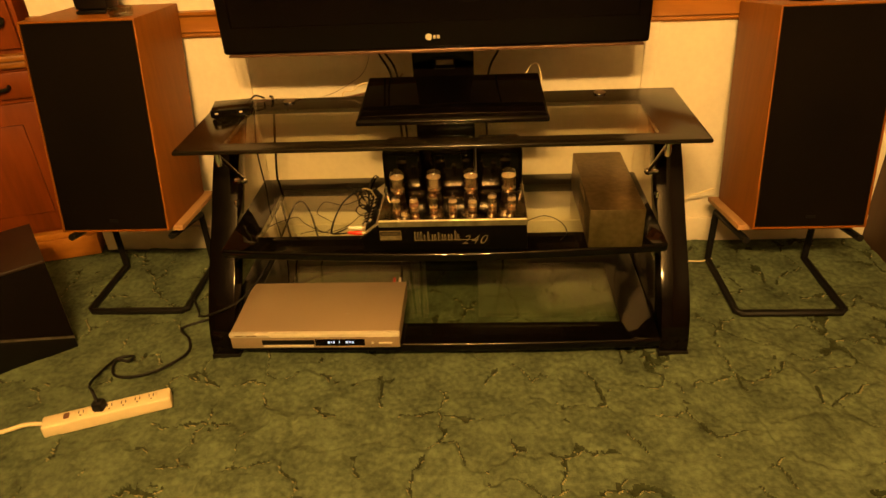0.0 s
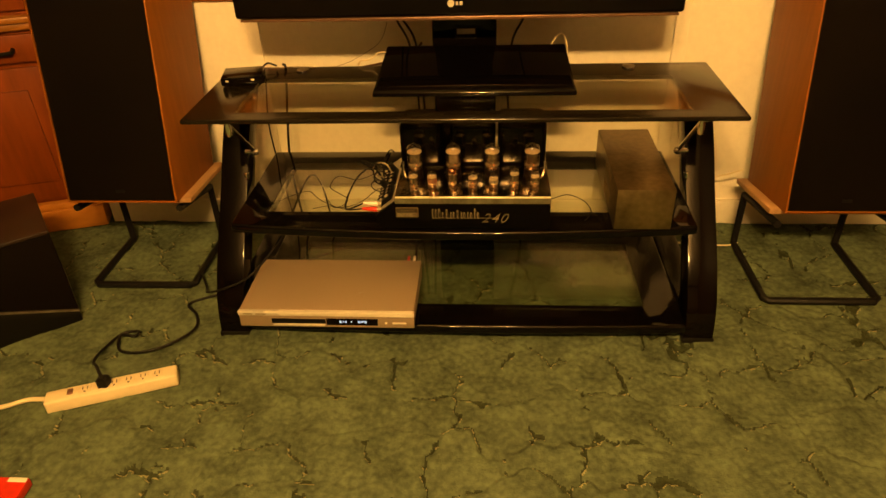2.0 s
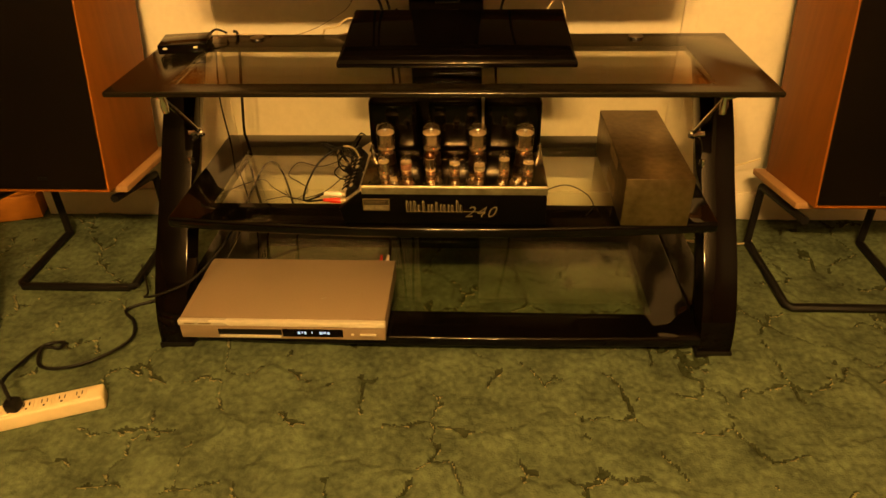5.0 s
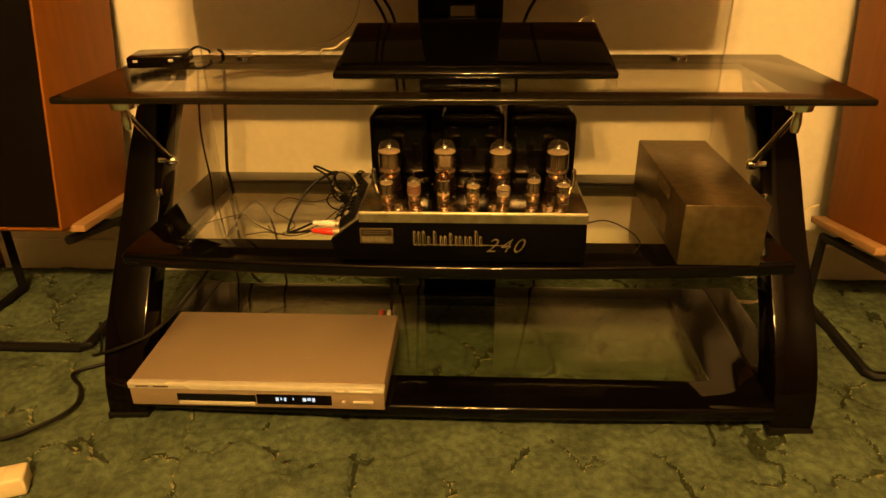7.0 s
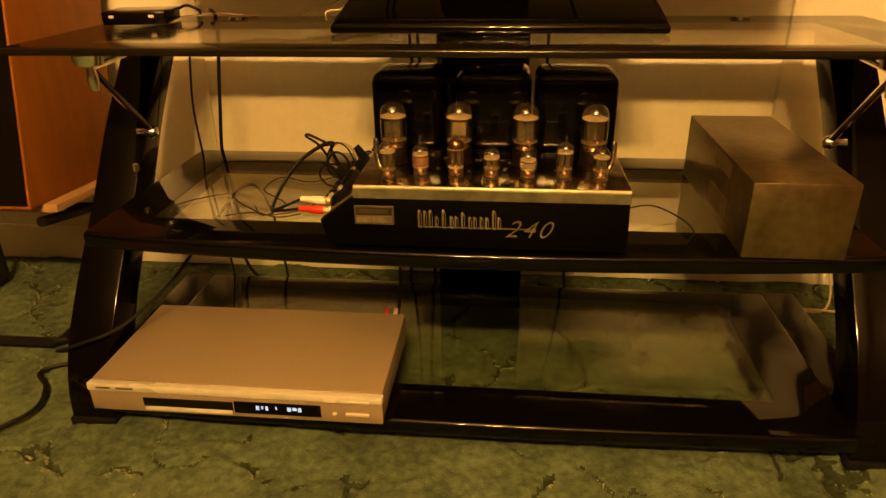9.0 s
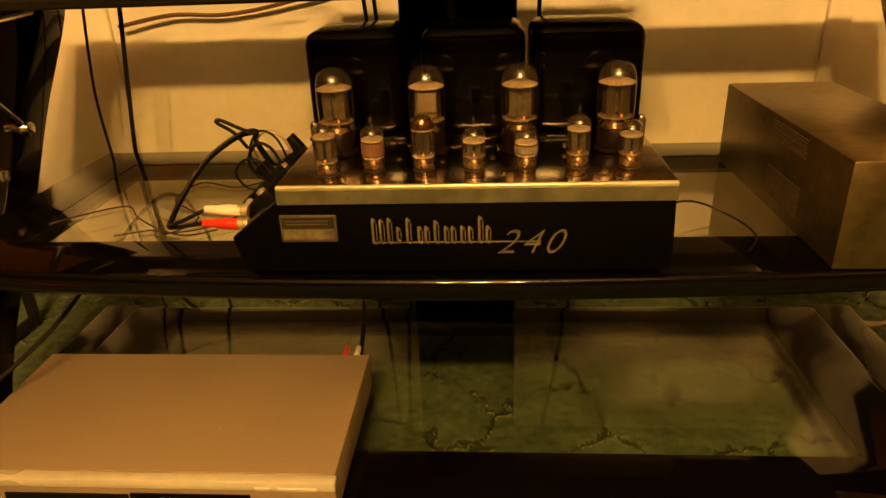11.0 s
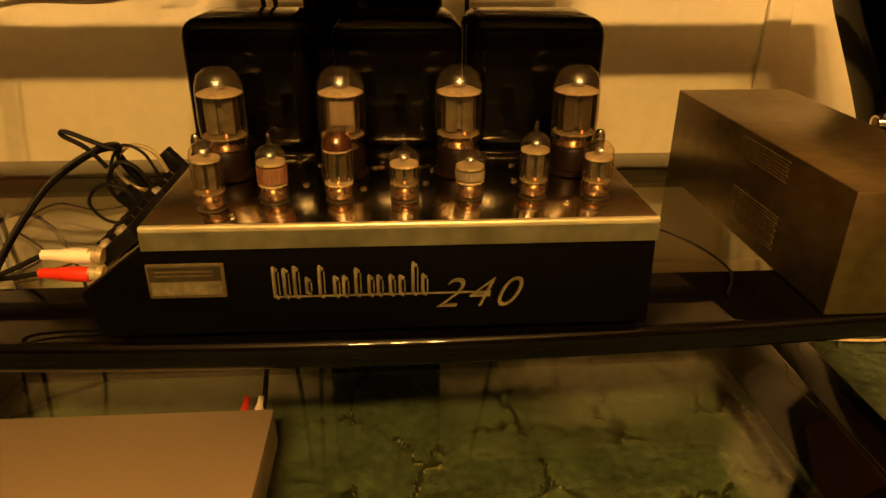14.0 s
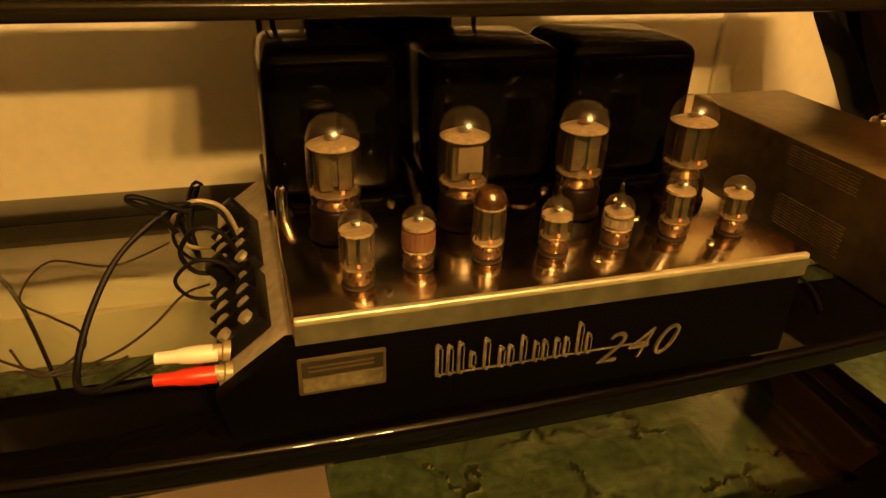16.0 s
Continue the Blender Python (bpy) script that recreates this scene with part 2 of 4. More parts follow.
def ring_frame(x0, x1, y0, y1, hx0, hx1, hy0, hy1, z0, z1, bevel=0.003, bow=0.0):
    """A flat frame with a rectangular hole; bow: how far the front edge's middle stands out before its ends."""
    bm = bmesh.new()
    n = 18 if bow else 1
    out = [(x0 + (x1 - x0) * k / n, y0 - bow * (1 - (2 * k / n - 1) ** 2)) for k in range(n + 1)] + [(x1, y1), (x0, y1)]
    inn = [(hx0 + (hx1 - hx0) * k / n, hy0) for k in range(n + 1)] + [(hx1, hy1), (hx0, hy1)]
    v = {(k, i, z): bm.verts.new((*p, z)) for k, pts in (("o", out), ("i", inn)) for i, p in enumerate(pts) for z in (z0, z1)}
    for i in range(len(out)):
        j = (i + 1) % len(out)
        bm.faces.new((v["o", i, z1], v["o", j, z1], v["i", j, z1], v["i", i, z1]))
        bm.faces.new((v["o", j, z0], v["o", i, z0], v["i", i, z0], v["i", j, z0]))
        bm.faces.new((v["o", i, z0], v["o", j, z0], v["o", j, z1], v["o", i, z1]))
        bm.faces.new((v["i", j, z0], v["i", i, z0], v["i", i, z1], v["i", j, z1]))
    bmesh.ops.recalc_face_normals(bm, faces=bm.faces)
    if bevel:
        outer = {w for key, w in v.items() if key[0] == "o"}
        rim = [e for e in bm.edges if e.verts[0] in outer and e.verts[1] in outer and len(e.link_faces) == 2 and e.calc_face_angle(0) > 0.5]
        bmesh.ops.bevel(bm, geom=rim, offset=bevel, segments=3, affect="EDGES", profile=0.5)
    return bm


# ---- the room ----
def ripple(x, y, size, seed):
    """Smooth random field in about -1 to 1 over arrays x and y."""
    table = np.random.default_rng(seed).uniform(-1, 1, (128, 128))
    u, v = x / size + 500, y / size + 500
    i, j = np.floor(u).astype(int), np.floor(v).astype(int)
    u, v = u - i, v - j
    u, v = u * u * (3 - 2 * u), v * v * (3 - 2 * v)
    at = lambda a, b: table[(j + b) % 128, (i + a) % 128]
    return (at(0, 0) * (1 - u) + at(1, 0) * u) * (1 - v) + (at(0, 1) * (1 - u) + at(1, 1) * u) * v


def carpet():
    """One sheet of cut pile sculpted in overlapping lobes; where lobes part, a jagged line with shade painted in and
    light painted on its near lip.
    """
    rng = np.random.default_rng(7)
    step, x_lo, y_lo, nx, ny = 0.0034, -1.35, -0.80, 795, 417
    gx, gy = np.meshgrid(x_lo + step * np.arange(nx), y_lo + step * np.arange(ny))
    wx = gx + 0.034 * ripple(gx, gy, 0.085, 1) + 0.014 * ripple(gx, gy, 0.030, 2) + 0.006 * ripple(gx, gy, 0.011, 3)
    wy = gy + 0.034 * ripple(gx, gy, 0.085, 4) + 0.014 * ripple(gx, gy, 0.030, 5) + 0.006 * ripple(gx, gy, 0.011, 6)
    first, second = np.full(gx.shape, 9.0), np.full(gx.shape, 9.0)
    tilt = np.zeros(gx.shape)
    for a in np.arange(x_lo - 0.1, x_lo + nx * step + 0.1, 0.150):
        for b in np.arange(y_lo - 0.1, y_lo + ny * step + 0.1, 0.125):
            cx, cy = a + rng.uniform(-0.055, 0.055), b + rng.uniform(-0.05, 0.05)
            d = np.hypot(wx - cx, wy - cy)
            near = d < first
            second = np.where(near, first, np.minimum(second, d))
            first = np.where(near, d, first)
            tilt = np.where(near, rng.uniform(-0.003, 0.003) + (wy - cy) * rng.uniform(0.0, 0.07), tilt)
    edge = second - first
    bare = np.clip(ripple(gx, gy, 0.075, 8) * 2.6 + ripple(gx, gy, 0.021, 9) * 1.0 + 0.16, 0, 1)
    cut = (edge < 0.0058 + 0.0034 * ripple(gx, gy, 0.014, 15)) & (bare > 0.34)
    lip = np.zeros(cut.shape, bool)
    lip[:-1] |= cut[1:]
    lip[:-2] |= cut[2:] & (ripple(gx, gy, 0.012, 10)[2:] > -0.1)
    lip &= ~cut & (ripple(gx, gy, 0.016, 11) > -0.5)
    relief = tilt * np.clip(edge / 0.03, 0, 1) - 0.0075 * bare * np.exp(-((edge / 0.007) ** 2)) - 0.0018 * np.exp(-((edge / 0.02) ** 2))
    relief += 0.006 * ripple(gx, gy, 0.16, 12) + 0.0026 * ripple(gx, gy, 0.04, 13) + 0.0016 * ripple(gx, gy, 0.010, 14) + 0.0030 * lip
    xs = [-6, -4, -3, -2.2, -1.7, -1.45] + [x_lo + step * i for i in range(nx)] + [1.45, 1.7, 2.2, 3, 4, 6]
    ys = [-6, -4, -3, -2, -1.3, -1.0] + [y_lo + step * j for j in range(ny)] + [0.75, 1.4]
    w = len(xs)
    verts = []
    for jj, y in enumerate(ys):
        for ii, x in enumerate(xs):
            i, j = ii - 6, jj - 6
            h = 0.0
            if 0 <= i < nx and 0 <= j < ny:
                h = float(relief[j, i])
            verts.append((x, y, h))
    faces = [(j * w + i, j * w + i + 1, (j + 1) * w + i + 1, (j + 1) * w + i) for j in range(len(ys) - 1) for i in range(w - 1)]
    me = bpy.data.meshes.new("floor")
    me.from_pydata(verts, [], faces)
    for m in (CARPET, GROOVE, LIPLIGHT):
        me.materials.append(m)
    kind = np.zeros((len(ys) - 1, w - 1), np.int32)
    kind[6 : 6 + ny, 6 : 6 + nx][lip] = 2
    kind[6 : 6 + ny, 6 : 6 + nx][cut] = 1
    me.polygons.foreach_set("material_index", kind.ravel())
    me.polygons.foreach_set("use_smooth", np.ones(len(faces), bool))
    tagged(new("floor", me), "green sculpted wall-to-wall carpet with shade painted into its jagged carved lines", "carpet", kind="structure")


carpet()
WALL_L, WALL_R = -1.20, 1.34


def structure(name, bm, mat, label, category):
    return whole(name, bm, mat, label, category, "structure")


north = structure("wall_north", box(WALL_L, WALL_R, WALL_Y, WALL_Y + 0.12, -0.02, 2.5), PAINT, "cream painted wall with panel moulding and wooden chair rail", "wall")
structure("wall_recess", box(-3.6, WALL_L - 0.002, 1.25, 1.37, -0.02, 2.5), PAINT, "cream painted wall behind the wooden cabinet", "wall")
structure("wall_return", box(WALL_L, WALL_L + 0.11, WALL_Y + 0.122, 1.37, -0.02, 2.5), PAINT, "cream painted return of the wall", "wall")
# dark walls added around the room to hold down bounce and reflections
structure("wall_west", box(-3.7, -3.602, -4.4, 1.37, -0.02, 2.5), LOWBOUNCE, "side wall coloured dark to cut bounced light", "wall")
structure("wall_east", box(WALL_R + 0.002, WALL_R + 0.1, -4.4, WALL_Y + 0.12, -0.02, 2.5), LOWBOUNCE, "side wall coloured dark to cut bounced light", "wall")
structure("wall_south", box(-3.6, WALL_R, -4.4, -4.3, -0.02, 2.5), LOWBOUNCE, "unseen wall behind the viewer, added dark to cut reflections", "wall")
# unseen ceiling, its tone set for the fill behind the television
structure("ceiling", box(-3.7, WALL_R + 0.1, -4.4, 1.37, 2.45, 2.55), CEILING, "unseen ceiling, added to bounce soft fill into the room", "ceiling")
base = structure("baseboard", extruded([(WALL_L, 0), (WALL_R, 0), (WALL_R, 0.085), (WALL_L, 0.085)], 0.013, 0.003), PAINT, "cream painted baseboard", "baseboard")
base.location = (0, WALL_Y - 0.0135, 0)


def chair_rail():
    prof = [(0.0, 0.0), (0.010, 0.0), (0.014, 0.006), (0.012, 0.012), (0.020, 0.018), (0.016, 0.024), (0.016, 0.058), (0.024, 0.066), (0.024, 0.074), (0.0, 0.074)]
    bm = bmesh.new()
    a = [bm.verts.new((WALL_L, WALL_Y - d, 0.713 + z)) for d, z in prof]
    b = [bm.verts.new((WALL_R, WALL_Y - d, 0.713 + z)) for d, z in prof]
    for i in range(len(a) - 1):
        bm.faces.new((a[i], a[i + 1], b[i + 1], b[i]))
    bm.faces.new(a)
    bm.faces.new(b[::-1])
    bmesh.ops.recalc_face_normals(bm, faces=bm.faces)
    structure("trim_chair_rail", bm, OAK, "varnished orange oak chair rail along the cream wall", "chair rail")


chair_rail()


def wall_batten(x0, x1):
    structure("trim_batten", box(x0, x1, WALL_Y - 0.012, WALL_Y - 0.0005, 0.0855, 0.7125, 0.004), PAINT, "cream painted upright batten on the wall", "batten")


for edge in (-0.622, 0.572, 1.22):
    wall_batten(edge, edge + 0.038)


def ceiling_lamp():
    lamp = thing("ceiling_lamp", (LAMP[0], LAMP[1], 2.45), "hanging brass lamp with three lit bulbs", "lamp")
    part("canopy", lathe([(0.0, 2.45), (0.07, 2.45), (0.06, 2.42), (0.0, 2.415)], (LAMP[0], LAMP[1], 0)), GOLD, lamp)
    part("rod", tube([(LAMP[0], LAMP[1], 2.43), (LAMP[0], LAMP[1], LAMP[2] + 0.08)], 0.008, straight=True), GOLD, lamp)
    for dx in (-0.19, 0.0, 0.19):
        x = LAMP[0] + dx
        arm = part("arm", tube([(LAMP[0], LAMP[1], LAMP[2] + 0.12), (LAMP[0] + dx * 0.5, LAMP[1], LAMP[2] + 0.15), (x, LAMP[1], LAMP[2] + 0.06)], 0.006), GOLD, lamp)
        part("bulb", lathe([(0.0, -0.05), (0.03, -0.042), (0.048, -0.015), (0.045, 0.015), (0.02, 0.05), (0.0, 0.055)], (x, LAMP[1], LAMP[2]), 14), BULB, arm, "lit warm bulb")


ceiling_lamp()


# ---- the television stand ----
def stand_leg_line(z):
    """How far back the leg's front face lies at a height."""
    pts = [(0.0, 0.0), (0.07, 0.004), (0.15, 0.045), (0.25, 0.125), (0.33, 0.195), (0.41, 0.25), (0.50, 0.335), (0.558, 0.385)]
    for (z0, y0), (z1, y1) in zip(pts, pts[1:]):
        if z <= z1:
            return y0 + (y1 - y0) * (z - z0) / (z1 - z0)
    return pts[-1][1]


def tv_stand():
    stand = thing("tv_stand", (0, 0.2, 0), "black lacquered television stand with three glass shelves on curved legs", "tv stand")
    for s in (-1, 1):
        bm = bmesh.new()
        n = 22
        rows = []
        for k in range(n + 1):
            z = 0.558 * k / n
            zs = [stand_leg_line(max(0, min(0.558, z + d))) for d in (-0.04, -0.02, 0, 0.02, 0.04)]
            y = sum(zs) / 5
            d = 0.085 - 0.025 * k / n
            rows.append([bm.verts.new(p) for p in ((s * 0.557, y, z), (s * 0.629, y, z), (s * 0.629, y + d, z), (s * 0.557, y + d, z))])
        for a, b in zip(rows, rows[1:]):
            for i in range(4):
                bm.faces.new((a[i], a[(i + 1) % 4], b[(i + 1) % 4], b[i]))
        bm.faces.new(rows[0][::-1])
        bm.faces.new(rows[-1])
        bmesh.ops.recalc_face_normals(bm, faces=bm.faces)
        long = [e for e in bm.edges if abs(e.verts[0].co.z - e.verts[1].co.z) > 0.01]
        bmesh.ops.bevel(bm, geom=long, offset=0.003, segments=2, affect="EDGES", profile=0.5)
        leg = part("leg", bm, LEGPAINT, stand)
        part("runner", box(min(s * 0.560, s * 0.626), max(s * 0.560, s * 0.626), 0.08, 0.44, 0.0, 0.05, 0.006), LEGPAINT, leg)
        part("foot_pad", box(min(s * 0.555, s * 0.631), max(s * 0.555, s * 0.631), -0.004, 0.07, -0.003, 0.012, 0.002), RUBBER, leg)
        # chrome strut that carries the front of the top
        ball, pad, back = (s * 0.535, 0.238, 0.415), (s * 0.545, 0.125, 0.552), (s * 0.548, 0.33, 0.545)
        strut = part("strut", tube([ball, (s * 0.545, 0.128, 0.535)], 0.005, straight=True), BRIGHT, stand, "polished chrome strut")
        part("strut_arm", tube([(s * 0.545, 0.128, 0.538), back], 0.004, straight=True), BRIGHT, strut)
        part("strut_post", lathe([(0.006, -0.045), (0.008, -0.03), (0.006, -0.012), (0.020, -0.008), (0.022, 0.006), (0.0, 0.008)], pad), BRIGHT, strut)
        part("strut_ball", moved(lathe([(0.0, -0.011), (0.008, -0.008), (0.011, 0), (0.008, 0.008), (0.006, 0.012), (0.006, 0.024), (0.0, 0.025)]), Matrix.Translation(ball) @ Matrix.Rotation(radians(90 * s), 4, "Y")), BRIGHT, strut)
        part("bolt", lathe([(0.004, 0.0), (0.006, 0.0), (0.006, 0.012), (0.0, 0.014)], (s * 0.553, 0.20, 0.36)), BRIGHT, leg)
    # shelves
    part("top_pane", box(-0.5115, 0.5115, 0.0955, 0.3215, TOP_Z - 0.009, TOP_Z), TOPGLASS, stand, "smoked clear glass")
    part("top_border", ring_frame(-0.622, 0.622, 0.05, 0.418, -0.512, 0.512, 0.095, 0.322, TOP_Z - 0.011, TOP_Z, 0.004), BORDER, stand, "black-backed glass border")
    for x in (-0.42, 0.42):
        part("glass_pad", lathe([(0.0, 0.0), (0.016, 0.0), (0.016, 0.003), (0.0, 0.0035)], (x, 0.385, TOP_Z)), BRIGHT, stand)
    for z, x, y0, y1, hx, hy0, hy1, th, bow in ((SHELF_Z, 0.545, 0.014, 0.422, 0.468, 0.076, 0.350, 0.024, 0.032), (DVD_Z, 0.552, -0.022, 0.400, 0.462, 0.055, 0.350, 0.026, 0.012)):
        part("shelf_border", ring_frame(-x, x, y0, y1, -hx, hx, hy0, hy1, z - th, z, 0.007, bow), GLOSS, stand, "black glass-topped shelf border")
        part("shelf_pane", box(-hx + 0.0005, hx - 0.0005, hy0 + 0.0005, hy1 - 0.0005, z - 0.009, z - 0.0005), SHELFGLASS, stand, "clear glass shelf")
    # spine that carries the screen
    flat = Matrix.Translation((0, 0.465, 0)) @ Matrix.Rotation(radians(90), 4, "X")
    spine = part("spine", moved(ring_frame(-0.080, 0.086, 0.03, 0.98, -0.021, 0.035, 0.642, 0.671, 0, 0.035, 0.005), flat), LEGPAINT, stand)
    part("cable_grommet", moved(ring_frame(-0.0208, 0.0348, 0.6422, 0.6708, -0.017, 0.031, 0.645, 0.668, 0.004, 0.037, 0.001), flat), RUBBER, spine)
    return stand


tv_stand()


def pedestal(tv):
    bm = bmesh.new()
    low = [(-0.205, 0.178, TOP_Z + 0.001), (0.270, 0.178, TOP_Z + 0.001), (0.262, 0.365, TOP_Z + 0.001), (-0.197, 0.365, TOP_Z + 0.001)]
    mid = [(-0.205, 0.178, 0.591), (0.270, 0.178, 0.591), (0.264, 0.365, 0.600), (-0.199, 0.365, 0.600)]
    top = [(-0.197, 0.190, 0.598), (0.262, 0.190, 0.598), (0.254, 0.357, 0.648), (-0.188, 0.357, 0.648)]
    r = [[bm.verts.new(p) for p in ring] for ring in (low, mid, top)]
    for a, b in zip(r, r[1:]):
        for i in range(4):
            bm.faces.new((a[i], a[(i + 1) % 4], b[(i + 1) % 4], b[i]))
    bm.faces.new(r[0][::-1])
    bm.faces.new(r[-1])
    bmesh.ops.recalc_face_normals(bm, faces=bm.faces)
    bmesh.ops.bevel(bm, geom=bm.edges[:], offset=0.004, segments=2, affect="EDGES", profile=0.5)
    part("pedestal", bm, GLOSS, tv, "glossy black wedge-shaped pedestal")


def television():
    tv = thing("television", (0, 0.33, 0.73), "large black flat television above the stand, switched off", "television")
    x0, x1, y0 = -0.537, 0.512, 0.285
    part("bezel", moved(ring_frame(x0, x1, 0.735, 1.36, x0 + 0.03, x1 - 0.03, 0.80, 1.33, 0, 0.05, 0.008), Matrix.Translation((0, y0 + 0.05, 0)) @ Matrix.Rotation(radians(90), 4, "X")), SCREEN, tv)
    part("screen", box(x0 + 0.029, x1 - 0.029, y0 + 0.006, y0 + 0.012, 0.799, 1.331), SCREEN, tv)
    part("back", box(x0 + 0.012, x1 - 0.012, y0 + 0.0505, y0 + 0.085, 0.75, 1.345, 0.015), BLACK, tv)
    part("mount", box(-0.07, 0.07, y0 + 0.0855, 0.4295, 0.83, 0.97, 0.004), BLACK, tv)
    bm = extruded([(x0 + 0.01, 0.728), (x0 + 0.3, 0.7265), (0, 0.726), (x1 - 0.3, 0.7265), (x1 - 0.01, 0.728), (x1 - 0.012, 0.7345), (x0 + 0.012, 0.7345)], 0.03, 0.002)
    part("lower_trim", moved(bm, Matrix.Translation((0, y0 + 0.003, 0))), BRONZE, tv, "dark bronze lower trim")
    part("logo", moved(lathe([(0.0, 0.0), (0.0082, 0.0), (0.0082, 0.0015), (0.0, 0.0015)]), Matrix.Translation((-0.021, y0 - 0.0003, 0.765)) @ Matrix.Rotation(radians(90), 4, "X")), TRIM, tv, "round silver badge")
    mark = add(box(-0.010, -0.004, y0 - 0.0018, y0 - 0.0003, 0.761, 0.769), box(-0.001, 0.006, y0 - 0.0018, y0 - 0.0003, 0.761, 0.769))
    part("logo_bar", mark, TRIM, tv)
    pedestal(tv)


television()


# ---- loudspeakers ----
def loudspeaker(x_in, side, y, z, slope, label, w=0.298, inward=0.0, sled=(0.005, 0.0)):
    """A walnut box leaning back on its tubular floor stand. side: -1 left of the screen, 1 right of it."""
    h, d, tilt = 0.556, 0.272, 10.5
    c, q = radians(tilt), radians(slope)
    lean = Matrix(((side, 0, inward, x_in), (0, math.cos(q), math.sin(c), y), (0, -math.sin(q), math.cos(c), z), (0, 0, 0, 1)))

    def made(bm):
        moved(bm, lean)
        if side < 0:
            bmesh.ops.reverse_faces(bm, faces=bm.faces)
        return bm

    sp = thing("loudspeaker", (x_in + side * w / 2, y + 0.1, z), label, "speaker", "pair of loudspeakers")
    cab = ring_frame(0, w, 0, h, 0.0045, w - 0.0045, 0.0045, h - 0.0045, -d, 0, 0.0015)
    part("cabinet", made(moved(cab, Matrix.Rotation(radians(90), 4, "X"))), WALNUT, sp)
    part("back_panel", made(box(0.008, w - 0.008, d - 0.016, d - 0.004, 0.008, h - 0.008)), BROWN, sp)
    part("grille", made(box(0.005, w - 0.005, 0.001, 0.03, 0.005, h - 0.005, 0.003)), CLOTH, sp, "black cloth grille")
    part("badge", made(box(w / 2 - 0.012, w / 2 + 0.012, -0.001, 0.0008, 0.028, 0.036)), BLACK, sp)
    st = thing("speaker_stand", (x_in + side * w / 2, y + 0.1, 0), "low black tubular speaker stand with a tilted plywood rest", "speaker stand", "pair of speaker stands")
    rest = part("rest", made(box(-0.024, w - 0.012, 0.035, d + 0.02, -0.0155, -0.0005, 0.002)), PLYWOOD, st, "pale plywood rest")
    a, b = x_in + side * (0.002 + sled[1]), x_in + side * (0.296 + sled[1])
    yf, yb, zt = y + sled[0], y + 0.255, z - 0.06
    zb = z - 0.085
    part("sled", tube([(a, yb, 0.012), (a, yf + 0.01, 0.012), (a + side * 0.01, yf, 0.012), (b - side * 0.01, yf, 0.012), (b, yf + 0.01, 0.012), (b, yb, 0.012)], 0.010, straight=True), RUBBER, st)
    for x in (a, b):
        part("post", tube([(x, yb, 0.012), (x, yb, zb), (x, yf + 0.04, z - 0.04)], 0.010, straight=True), RUBBER, st)
    part("cross_bar", tube([(a, yb, zb - 0.01), (b, yb, zb - 0.01)], 0.009, straight=True), RUBBER, st)


loudspeaker(-0.760, -1, 0.200, 0.284, 4.0, "walnut loudspeaker with black grille beside the red cabinet", 0.302, 0.02, (0.002, 0.018))
loudspeaker(0.810, 1, 0.188, 0.264, 9.5, "walnut loudspeaker with black grille and worn top corner", 0.288, 0.0, (-0.028, -0.006))


